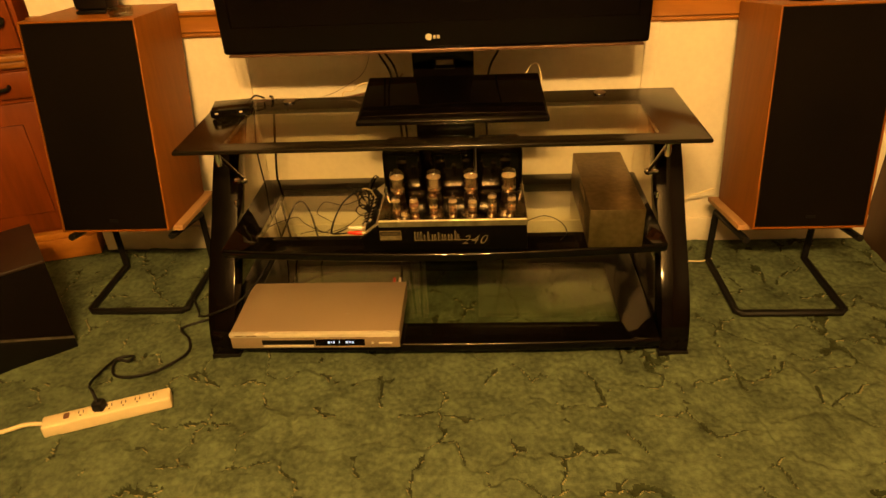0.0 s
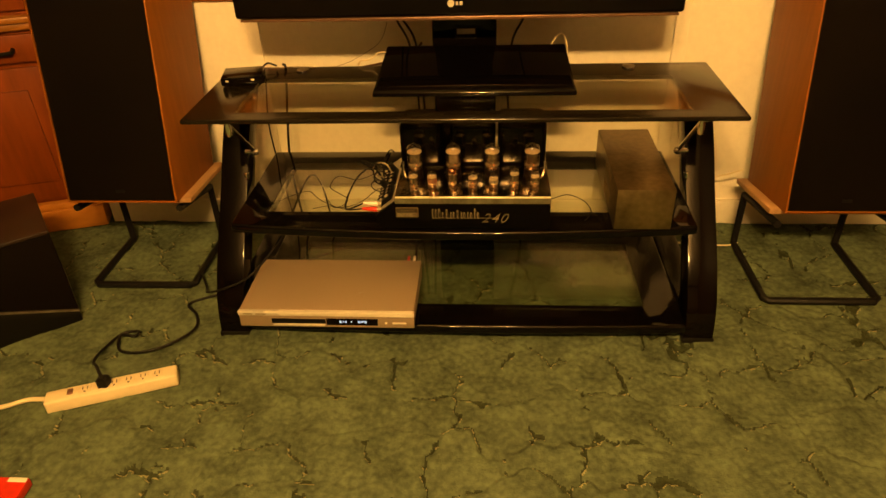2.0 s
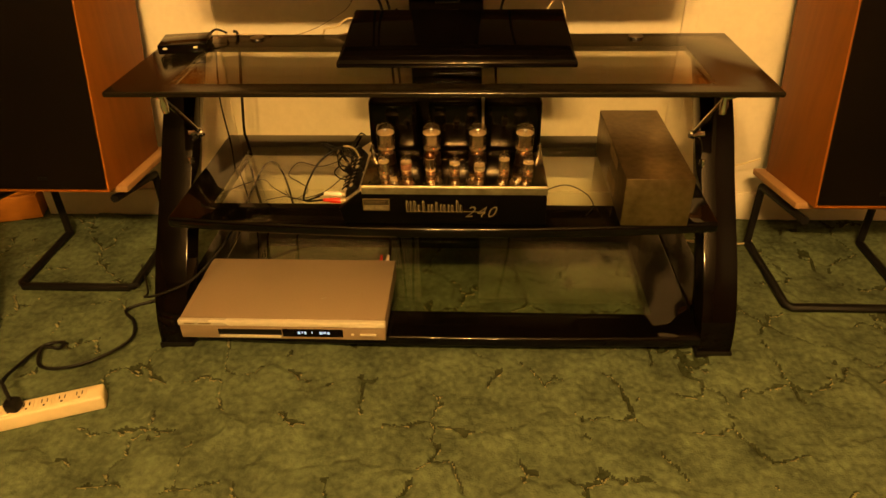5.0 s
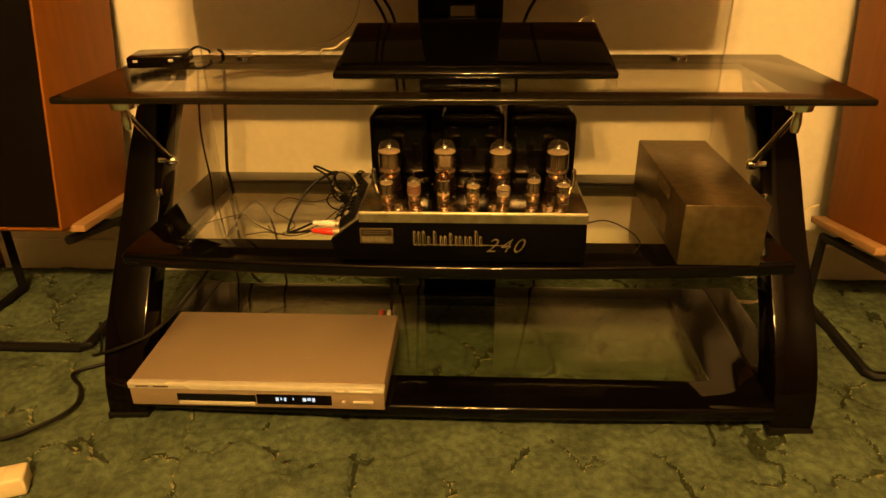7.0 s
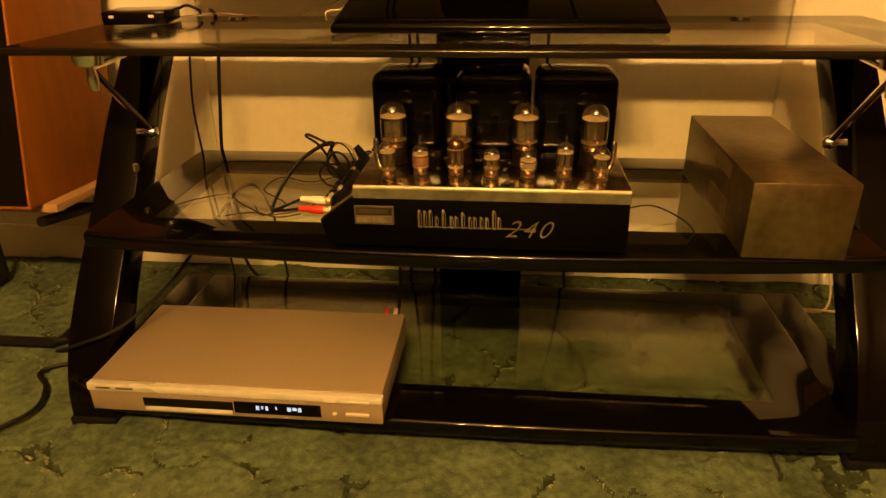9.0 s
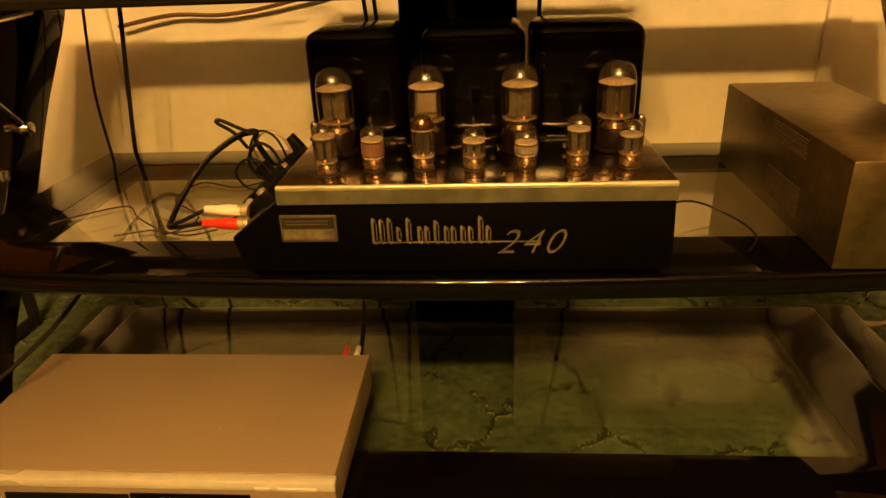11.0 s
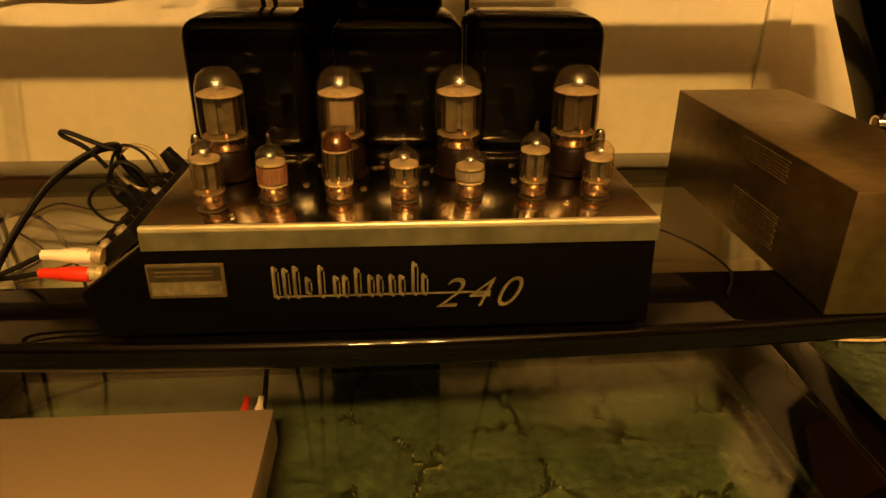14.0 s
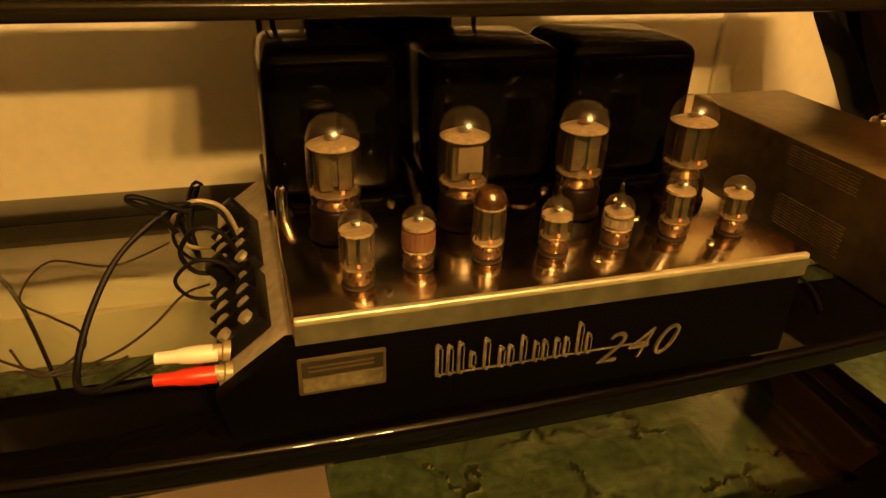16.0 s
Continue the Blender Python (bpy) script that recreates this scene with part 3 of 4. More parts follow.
# ---- disc player ----
def disc_player():
    x0, x1, y0, y1, z0, z1 = -0.545, -0.112, -0.046, 0.176, DVD_Z + 0.006, 0.1215
    dvd = thing("disc_player", ((x0 + x1) / 2, 0.06, DVD_Z), "flat silver disc player on the bottom shelf", "disc player")
    part("lid", box(x0, x1, y0 + 0.004, y1, z0, z1, 0.0015), PLATED, dvd, "brushed silver metal lid")
    face = part("front", box(x0 - 0.001, x1 + 0.001, y0 - 0.006, y0 + 0.0035, z0, z1 - 0.013, 0.001), PLATED, dvd)
    part("upper_strip", box(x0 - 0.002, x1 + 0.002, y0 - 0.009, y0 + 0.0035, z1 - 0.0125, z1 - 0.0005, 0.002), TRIM, dvd, "bright silver strip")
    part("tray", box(x0 + 0.08, x0 + 0.215, y0 - 0.0085, y0 - 0.0062, z0 + 0.012, z0 + 0.026, 0.001), BLACK, face, "black tray slot")
    part("tray_lip", box(x0 + 0.082, x0 + 0.213, y0 - 0.0095, y0 - 0.0062, z0 + 0.005, z0 + 0.0115, 0.001), TRIM, face)
    screen = part("display_window", box(x0 + 0.217, x0 + 0.345, y0 - 0.0085, y0 - 0.0062, z0 + 0.008, z0 + 0.028, 0.001), SCREEN, face, "dark display window")
    for k, (dx, w) in enumerate(((0.250, 0.005), (0.258, 0.003), (0.264, 0.004), (0.279, 0.002), (0.296, 0.006), (0.304, 0.006), (0.312, 0.005))):
        part("display_mark", box(x0 + dx, x0 + dx + w, y0 - 0.0092, y0 - 0.0087, z0 + 0.016 + 0.002 * (k % 2), z0 + 0.023), DISPLAY, screen, "glowing blue display mark", smooth=0)
    for dx, w, z in ((0.352, 0.016, 0.036), (0.376, 0.040, 0.036), (0.381, 0.034, 0.014), (0.362, 0.006, 0.014)):
        part("button", box(x0 + dx, x0 + dx + w, y0 - 0.0105, y0 - 0.006, z0 + z, z0 + z + 0.004, 0.001), TRIM, face, "small silver button")
    for dx, w in ((0.012, 0.022), (0.043, 0.026)):
        part("printed_bar", box(x0 + dx, x0 + dx + w, y0 - 0.0095, y0 - 0.0088, z1 - 0.008, z1 - 0.005), STEEL, dvd)
    part("scuff", moved(box(-0.006, 0.006, -0.0011, 0.0011, 0, 0.0003), Matrix.Translation((-0.253, 0.028, z1)) @ Matrix.Rotation(radians(22), 4, "Z")), LIP, dvd, "rubbed scuff")
    for x in (x0 + 0.04, x1 - 0.04):
        for y in (y0 + 0.03, y1 - 0.03):
            part("foot", lathe([(0.0, 0.0), (0.014, 0.0), (0.013, 0.006), (0.0, 0.006)], (x, y, DVD_Z)), RUBBER, dvd)


disc_player()


# ---- valve amplifier ----
DECK = 0.421


def toothed(r, z, thick, at, teeth=16):
    """A thin disc with a notched rim."""
    bm = bmesh.new()
    rings = []
    for h in (z, z + thick):
        rings.append([bm.verts.new((at[0] + q * math.cos(math.pi * k / teeth), at[1] + q * math.sin(math.pi * k / teeth), at[2] + h)) for k in range(2 * teeth) for q in (r if k % 2 else r * 0.93,)])
    lo, hi = rings
    bm.faces.new(lo[::-1])
    bm.faces.new(hi)
    for k in range(len(lo)):
        j = (k + 1) % len(lo)
        bm.faces.new((lo[k], lo[j], hi[j], hi[k]))
    return bm


def big_tube(bm_at, i):
    x, y = bm_at
    looks = ("large clear glass power valve with a broad silver getter disc", "large glass power valve with white printed plate behind the glass", "large glass power valve with an orange glint coloured onto its getter disc", "large clear glass power valve with dark anode and dim glow")
    t = thing("power_valve", (x, y, DECK), looks[i], "valve", "power valves")
    z = DECK
    at = (x, y, z)
    part("base", lathe([(0.0, 0.0), (0.0185, 0.0), (0.0185, 0.004), (0.0165, 0.005), (0.0170, 0.020), (0.0155, 0.022), (0.0, 0.022)], (x, y, z + 0.001)), BAKELITE, t, "black moulded base")
    part("envelope", lathe([(0.0150, 0.0235), (0.0172, 0.031), (0.0178, 0.045), (0.0178, 0.063), (0.0172, 0.071), (0.0145, 0.0785), (0.0090, 0.0830), (0.0, 0.0848)], at, 28), TUBEGLASS, t, "clear glass envelope")
    metal = PLATE if i == 3 else ANODE
    plates = bmesh.new()
    for sx in (-1, 1):
        add(plates, moved(box(-0.0045, 0.0045, -0.008, 0.008, 0.0355, 0.0625, 0.0012), Matrix.Translation((x + sx * 0.0062, y, z))))
    add(plates, box(x - 0.0095, x + 0.0095, y - 0.0045, y + 0.0045, z + 0.037, z + 0.061, 0.001))
    part("anode", plates, metal, t, "grey folded metal anode")
    if i == 1:
        part("printed_plate", moved(box(-0.0085, 0.0085, -0.0010, -0.0002, 0.0425, 0.0605), Matrix.Translation((x + 0.001, y - 0.0105, z))), FROST, t, "pale printed plate")
    part("upper_mica", lathe([(0.0, 0.0640), (0.0165, 0.0640), (0.0170, 0.0650), (0.0120, 0.0672), (0.0, 0.0680)], at, 26), MICA, t, "silver getter disc")
    part("lower_mica", toothed(0.0166, 0.0325, 0.0012, at, 14), DULLMICA, t)
    # flat disc in place of a highlight on the getter, copper for an orange glint
    part("getter_glint", lathe([(0.0, 0.0692), (0.0050, 0.0692), (0.0054, 0.0700), (0.0, 0.0710)], at, 16), COPPER if i == 2 else LIP, t, "flat disc standing for the getter highlight")
    part("heater", lathe([(0.0, 0.0340), (0.0010, 0.0340), (0.0010, 0.0362), (0.0, 0.0366)], (x + 0.004, y - 0.0105, z), 8), HEATER, t, "glowing orange heater")
    part("stem", lathe([(0.0, 0.0232), (0.0125, 0.0232), (0.0110, 0.0270), (0.0075, 0.0315), (0.0, 0.0318)], at, 16), STEM, t, "glass stem with copper glow put into its colour")
    for dx in (-0.0125, 0.0125):
        part("support_rod", tube([(x + dx, y, z + 0.026), (x + dx, y, z + 0.0655)], 0.0005, 6, straight=True), PLATE, t)


def small_tube(x, y, h, tip, style):
    labels = {"red": "small glass valve with faded red printed band", "silver": "small glass valve with amber silvered top", "clear": "small clear glass preamplifier valve", "white": "small glass valve with white printed band"}
    t = thing("small_valve", (x, y, DECK), labels[style], "valve", "small valves")
    z, r = DECK, 0.0106
    at = (x, y, z)
    part("socket", lathe([(0.0, 0.0), (0.0100, 0.0), (0.0100, 0.001), (0.008, 0.0016), (0.0, 0.0018)], (x, y, z + 0.0005)), PLATE, t)
    prof = [(r * 0.80, 0.0024), (r * 0.97, 0.0050), (r, 0.008), (r, h - 0.010), (r * 0.93, h - 0.0062), (r * 0.70, h - 0.0026), (r * 0.35, h - 0.0004), (0.0018, h)]
    prof += [(0.0014, h + 0.004), (0.0009, h + 0.0075), (0.0, h + 0.0085)] if tip else [(0.0, h + 0.0004)]
    part("envelope", lathe(prof, at, 22), TUBEGLASS, t, "clear glass envelope")
    lo, hi = 0.0135, h - 0.0135
    plates = bmesh.new()
    for sx in (-1, 1):
        add(plates, moved(box(-0.0026, 0.0026, -0.0042, 0.0042, lo + 0.0015, hi - 0.0005, 0.0008), Matrix.Translation((x + sx * 0.0036, y, z))))
    part("anode", plates, PLATE if style == "silver" else ANODE, t, "pair of grey anodes")
    part("lower_mica", toothed(r * 0.95, lo - 0.0008, 0.0014, at, 12), MICA if style in ("red", "white", "silver") else DULLMICA, t)
    part("upper_mica", toothed(r * 0.95, hi - 0.0004, 0.0020, at, 12), MICA, t)
    part("getter_cup", lathe([(0.0, hi + 0.0045), (0.0030, hi + 0.0045), (0.0034, hi + 0.0062), (0.0, hi + 0.0066)], at, 10), PLATE, t)
    part("heater", lathe([(0.0, lo + 0.0007), (0.0009, lo + 0.0007), (0.0009, lo + 0.0024), (0.0, lo + 0.0027)], (x, y - 0.0055, z), 8), HEATER, t, "glowing orange heater")
    part("stem", lathe([(0.0, 0.0030), (r * 0.78, 0.0030), (r * 0.86, 0.0060), (r * 0.80, lo - 0.004), (r * 0.55, lo - 0.0012), (0.0, lo - 0.001)], at, 16), STEM, t, "glass stem with copper glow put into its colour")
    for dx in (-0.0082, 0.0082):
        part("support_rod", tube([(x + dx, y, z + lo), (x + dx, y, z + hi + 0.001)], 0.0005, 5, straight=True), PLATE, t)
    if style == "silver":
        part("getter_cap", lathe([(r * 0.955, h - 0.0125), (r * 0.88, h - 0.0066), (r * 0.64, h - 0.0030), (0.0, h - 0.0014)], at, 18), AMBERCAP, t, "amber silvered cap")
    if style in ("red", "white"):
        part("printed_band", lathe([(r * 1.004, lo + 0.0022), (r * 1.004, hi - 0.0016)], at, 20), LABELRED if style == "red" else FROST, t)


def letter_strokes():
    """A row of upright broad-nib strokes with slanted feet that stands in for the maker's mark."""
    bm = bmesh.new()
    strokes = [(0.0, 0.0, 0.021), (0.0062, 0.0, 0.020), (0.0124, 0.0, 0.021), (0.0195, 0.002, 0.014), (0.0275, 0.0, 0.021), (0.0365, 0.0, 0.0145), (0.0420, 0.0, 0.0145), (0.0495, 0.0, 0.019), (0.0575, 0.0, 0.0145), (0.0630, 0.0, 0.0145), (0.0705, 0.0, 0.0145), (0.0765, 0.0, 0.0140), (0.0845, 0.0, 0.022), (0.0905, 0.0, 0.0145)]
    for x, a, h in strokes:
        add(bm, box(x, x + 0.0020, 0, 0.0018, a + 0.001, h - 0.001, 0.0004, 1))
        for z in (a + 0.0016, h - 0.0018):
            foot = box(-0.0019, 0.0019, 0.0001, 0.0016, -0.0009, 0.0009, 0.0003, 1)
            add(bm, moved(foot, Matrix.Translation((x + 0.0020, 0, z)) @ Matrix.Rotation(radians(38), 4, "Y")))
        add(bm, box(x + 0.0036, x + 0.0043, 0.0002, 0.0014, a + 0.003, h - 0.004))
    add(bm, box(0.004, 0.134, 0.0003, 0.0013, 0.0012, 0.0020))
    return bm


def numerals(body, size, at, mat, parent, label):
    cu = bpy.data.curves.new("numerals", "FONT")
    cu.body, cu.size, cu.extrude, cu.shear, cu.offset = body, size, 0.0009, 0.45, -0.0006
    tmp = new("numeral_source", cu)
    bpy.context.view_layer.update()
    me = bpy.data.meshes.new_from_object(tmp.evaluated_get(bpy.context.evaluated_depsgraph_get()))
    bpy.data.objects.remove(tmp)
    bm = bmesh.new()
    bm.from_mesh(me)
    bpy.data.meshes.remove(me)
    moved(bm, Matrix.Translation(at) @ Matrix.Rotation(radians(90), 4, "X"))
    return part("numeral", bm, mat, parent, label, smooth=0)


def amplifier():
    x0, x1, y0, y1 = -0.141, 0.207, -0.016, 0.250
    amp = thing("valve_amplifier", (0.03, 0.11, SHELF_Z), "vintage chrome valve amplifier with black transformers on the middle shelf", "amplifier")
    # chassis with a sloping terminal side
    out = [(-0.1785, 0.338), (-0.1865, 0.372), (x0 - 0.004, 0.403), (x1 - 0.001, 0.403), (x1 + 0.001, 0.338)]
    part("front_panel", moved(extruded(out, 0.012, 0.001), Matrix.Translation((0, y0 + 0.002, 0))), SATIN, amp, "satin black front panel")
    side = [(-0.1765, 0.342), (-0.1845, 0.372), (x0 - 0.002, 0.402), (x1 - 0.003, 0.402), (x1 - 0.002, 0.342)]
    part("chassis", moved(extruded(side, y1 - y0 - 0.016, 0.001), Matrix.Translation((0, y0 + 0.0145, 0))), ALLOY, amp, "dull aluminium chassis side")
    part("deck", box(x0, x1, y0, y1, 0.4035, DECK, 0.0022, 3), CHROME, amp, "mirror-like chrome deck")
    part("trim_line", box(x0 + 0.001, x1 - 0.001, y0 - 0.0014, y0 + 0.0035, DECK - 0.0042, DECK + 0.0004, 0.0015, 3), EDGE, amp)
    for x in (-0.16, 0.18):
        for y in (0.03, 0.21):
            part("foot", lathe([(0.0, 0.0), (0.011, 0.0), (0.012, 0.009), (0.0, 0.0125)], (x, y, SHELF_Z)), RUBBER, amp)
    plate = part("name_plate", box(-0.140, -0.0885, y0 - 0.001, y0 + 0.001, 0.3685, 0.3945, 0.0012), DIMGOLD, amp, "gold-edged data plate")
    part("plate_field", box(-0.138, -0.0905, y0 - 0.0018, y0 - 0.0012, 0.3822, 0.3925), FIELD, plate)
    part("plate_field", box(-0.1375, -0.091, y0 - 0.0018, y0 - 0.0012, 0.3715, 0.3810), PRINT, plate, "rubbed gold lower field")
    for z in (0.3855, 0.3885):
        part("plate_line", box(-0.134, -0.096, y0 - 0.0024, y0 - 0.0019, z, z + 0.0012), DIMGOLD, plate)
    part("maker_mark", moved(letter_strokes(), Matrix.Translation((-0.058, y0 - 0.0002, 0.3650)) @ Matrix.Diagonal((1.12, 1, 1.22, 1))), PRINT, amp, "gold blackletter maker mark")
    for digit, x in (("2", 0.0525), ("4", 0.0725), ("0", 0.0925)):
        numerals(digit, 0.0335, (x, y0 + 0.0004, 0.3555), PRINT, amp, "gold slanted numeral")
    part("deck_lip", box(x0 + 0.001, x1 - 0.001, y0 - 0.0010, y0 - 0.0002, 0.4045, DECK - 0.004), LIP, amp, "dull plated front lip")
    # transformers
    for a, b in ((-0.142, -0.042), (-0.022, 0.084), (0.090, 0.203)):
        can = box(a, b, 0.135, 0.238, DECK + 0.0005, 0.5315, 0.014, 4)
        c = part("transformer", can, ENAMEL, amp, "gloss black transformer can")
        part("flange", box(a - 0.002, b + 0.002, 0.130, 0.243, DECK + 0.0002, DECK + 0.004, 0.001), ENAMEL, c)
        for x in (a + 0.012, b - 0.012):
            part("bolt", lathe([(0.0, 0.0), (0.0038, 0.0), (0.0034, 0.0025), (0.0, 0.0032)], (x, 0.1265, DECK + 0.0005), 8), BRIGHT, c)
    for x, y in ((-0.134, 0.118), (0.199, 0.118)):
        part("post", lathe([(0.0, 0.0), (0.0048, 0.0), (0.0048, 0.020), (0.003, 0.024), (0.0, 0.025)], (x, y, DECK), 10), BRIGHT, amp)
    for x, y in ((-0.074, 0.092), (-0.040, 0.060), (-0.034, 0.108), (0.016, 0.108), (0.031, 0.108), (0.050, 0.060), (0.057, 0.09), (0.118, 0.062), (0.122, 0.100), (-0.083, 0.0), (0.003, 0.050), (0.149, 0.014), (0.059, 0.010)):
        part("screw", lathe([(0.0, 0.0), (0.0030, 0.0), (0.0028, 0.0018), (0.0, 0.0026)], (x, y, DECK), 8), BRIGHT, amp)
    for x in (0.010, 0.044):
        part("can_socket", lathe([(0.0, 0.0), (0.015, 0.0), (0.015, 0.0015), (0.0, 0.002)], (x, 0.112, DECK), 16), CHROME, amp)
    # slope with terminal strips
    slope = Matrix.Translation((-0.1635, 0, 0.389)) @ Matrix.Rotation(radians(-39), 4, "Y")
    for ys, ye in ((0.012, 0.075), (0.088, 0.160)):
        strip = part("terminal_strip", moved(box(-0.017, 0.017, ys, ye, 0.001, 0.012, 0.001), slope), BLACK, amp, "black screw terminal strip")
        n = 4
        for k in range(n):
            yk = ys + (k + 0.5) * (ye - ys) / n
            part("barrier", moved(box(-0.017, 0.017, yk + 0.0064, yk + 0.0082, 0.0121, 0.0170), slope), BLACK, strip)
            for dx in (-0.009, 0.008):
                part("terminal_screw", moved(lathe([(0.0, 0.012), (0.0047, 0.012), (0.0047, 0.0150), (0.0, 0.0166)], (dx, yk, 0), 8), slope), SCREWHEAD, strip, "chrome terminal screw")
    for y, a, b in ((0.080, -0.008, 0.005), (0.152, 0.006, 0.018)):
        part("spade_block", moved(box(a, b, y - 0.006, y + 0.006, 0.0125, 0.031, 0.0015), slope), BLACK, amp, "black spade connector")
    for y, z in ((0.003, 0.3785), (0.008, 0.3900)):
        part("input_socket", moved(lathe([(0.0, 0.0), (0.0062, 0.0), (0.0062, 0.004), (0.0042, 0.005), (0.0042, 0.010), (0.0, 0.010)], (0, 0, 0), 12), Matrix.Translation((-0.176, y, z)) @ Matrix.Rotation(radians(-80), 4, "Y")), GOLD, amp)
    for i, x in enumerate((-0.1015, -0.0125, 0.0762, 0.1665)):
        big_tube((x, 0.082), i)
    for x, y, h, tip, style in ((-0.099, 0.014, 0.049, False, "clear"), (-0.0585, 0.027, 0.042, True, "red"), (-0.0125, 0.027, 0.051, False, "silver"), (0.0335, 0.025, 0.040, True, "clear"), (0.0800, 0.027, 0.037, True, "white"), (0.1262, 0.028, 0.048, True, "clear"), (0.1715, 0.025, 0.043, False, "clear")):
        small_tube(x, y, h, tip, style)


amplifier()


# ---- the amplifier's cover, laid beside it ----
def cage():
    x0, x1, y0, y1, z0, z1 = 0.351, 0.478, -0.002, 0.331, SHELF_Z, 0.4315
    c = thing("amplifier_cover", (0.415, 0.16, SHELF_Z), "dull perforated steel amplifier cover lying beside the amplifier", "metal cover")
    part("shell", box(x0, x1, y0, y1, z0 + 0.0005, z1, 0.0025, 2), STEEL, c)
    # pale raised strips stand in for light coming through the punched slots
    for za, zb in ((z0 + 0.015, z0 + 0.049), (z0 + 0.076, z0 + 0.097)):
        bm = bmesh.new()
        for i in range(int((zb - za) / 0.0030)):
            for j in range(7):
                y = 0.084 + j * 0.0122 + (0.002 if i % 2 else 0)
                add(bm, box(x0 - 0.0009, x0 + 0.0002, y, y + 0.0104, za + i * 0.0030, za + i * 0.0030 + 0.0011))
        grid = part("slot_panel", bm, SLOTLIGHT, c, "rows of pale strips for light through narrow punched slots", smooth=0)
        grid["kind"] = "stuff"


cage()


# ---- cabinet in the corner ----
def corner_cabinet():
    place = Matrix.Translation((-1.225, 0.565, 0)) @ Matrix.Rotation(radians(17), 4, "Z")
    cab = thing("cabinet", (-1.5, 0.7, 0), "tall red-stained wooden cabinet with dark pulls behind the loudspeaker", "cabinet")

    def p(name, bm, mat, parent=None, label=""):
        return part(name, moved(bm, place), mat, parent or cab, label)

    p("body", box(-0.95, 0, 0.012, 0.44, 0.10, 1.75, 0.003), CHERRY)
    p("plinth", box(-0.965, 0.012, -0.012, 0.44, 0.0, 0.075, 0.004), OAK, None, "lighter orange plinth")
    p("plinth_moulding", box(-0.96, 0.008, -0.006, 0.43, 0.0755, 0.099, 0.006), OAK)
    p("ledge", box(-0.97, 0.014, -0.022, 0.43, 0.672, 0.690, 0.005), OAK, None, "rounded ledge moulding")
    p("ledge_bead", box(-0.96, 0.008, -0.010, 0.43, 0.650, 0.6715, 0.006), OAK)
    for a, b in ((-0.94, -0.475), (-0.465, -0.012)):
        d = p("drawer", box(a, b, -0.006, 0.0115, 0.560, 0.640, 0.004), CHERRY)
        p("pull", moved(tube([(-0.03, 0, 0), (-0.024, -0.018, -0.006), (0.024, -0.018, -0.006), (0.03, 0, 0)], 0.006), Matrix.Translation((b - 0.10, -0.006, 0.60))), BLACK, d, "dark metal pull")
        low = p("lower_door", box(a, b, -0.004, 0.0115, 0.115, 0.545, 0.004), CHERRY)
        p("panel", box(a + 0.07, b - 0.07, -0.010, -0.0045, 0.18, 0.48, 0.005), CHERRY, low)
        up = p("upper_door", box(a, b, -0.006, 0.0115, 0.705, 1.65, 0.004), CHERRY)
        p("pull", moved(tube([(-0.03, 0, 0), (-0.024, -0.018, -0.012), (0.024, -0.018, -0.012), (0.03, 0, 0)], 0.008), Matrix.Translation((b - 0.055, -0.006, 0.79))), BLACK, up, "dark metal pull")


corner_cabinet()


def subwoofer():
    m = Matrix.Translation((-1.036, 0.052, 0)) @ Matrix.Rotation(radians(38), 4, "Z")
    sub = thing("subwoofer", (-1.2, 0.1, 0), "black floor speaker with dark brown top and thin silver lower edge", "subwoofer")
    part("plinth", moved(extruded([(0.0, 0.0), (0.0, 0.030), (-0.30, 0.150), (-0.30, 0.0)], 0.24, 0.002), m), BLACK, sub)
    part("box", moved(extruded([(0.0, 0.038), (0.0, 0.276), (-0.30, 0.276), (-0.30, 0.158)], 0.25, 0.003), m), CLOTH, sub)
    part("top", moved(box(-0.302, 0.002, -0.002, 0.252, 0.2765, 0.288, 0.004), m), BROWN, sub, "dark brown top")
    part("edge_trim", moved(extruded([(0.001, 0.0305), (0.001, 0.0372), (-0.30, 0.1572), (-0.30, 0.1505)], 0.25, 0.001), m @ Matrix.Translation((0, -0.002, 0))), LIP, sub, "thin dull metal edge")


subwoofer()


# ---- power strip and cords ----
def power_strip():
    m = Matrix.Translation((-0.942, -0.293, 0)) @ Matrix.Rotation(radians(20.6), 4, "Z")
    ps = thing("power_strip", (-0.82, -0.2, 0), "ivory plastic power strip with one black plug on the carpet", "power strip")

    def p(name, bm, mat, parent=None, label=""):
        return part(name, moved(bm, m), mat, parent or ps, label)

    body = p("housing", box(0, 0.292, 0, 0.043, 0.0, 0.034, 0.005, 3), IVORY)
    p("switch", box(0.050, 0.062, 0.014, 0.030, 0.0342, 0.039, 0.001), LABELRED, None, "dark red rocker switch")
    for k in range(6):
        x = 0.088 + 0.032 * k
        o = p("outlet", box(x - 0.013, x + 0.013, 0.008, 0.035, 0.0341, 0.0352, 0.001), IVORY, body)
        for dx in (-0.005, 0.005):
            p("slot", box(x + dx - 0.001, x + dx + 0.001, 0.020, 0.030, 0.0353, 0.0357), BLACK, o)
        p("slot", box(x - 0.002, x + 0.002, 0.011, 0.015, 0.0353, 0.0357), BLACK, o)
    cord = tube([(-0.945, -0.262, 0.018), (-1.0, -0.262, 0.016), (-1.08, -0.285, 0.008), (-1.25, -0.30, 0.007), (-1.6, -0.28, 0.006)], 0.0055)
    part("cord", cord, IVORY, ps, "ivory cord")


power_strip()


def cord(name, points, r, mat, label, category="cable", steps=6):
    return whole(name, tube(points, r, 8, steps), mat, label, category)


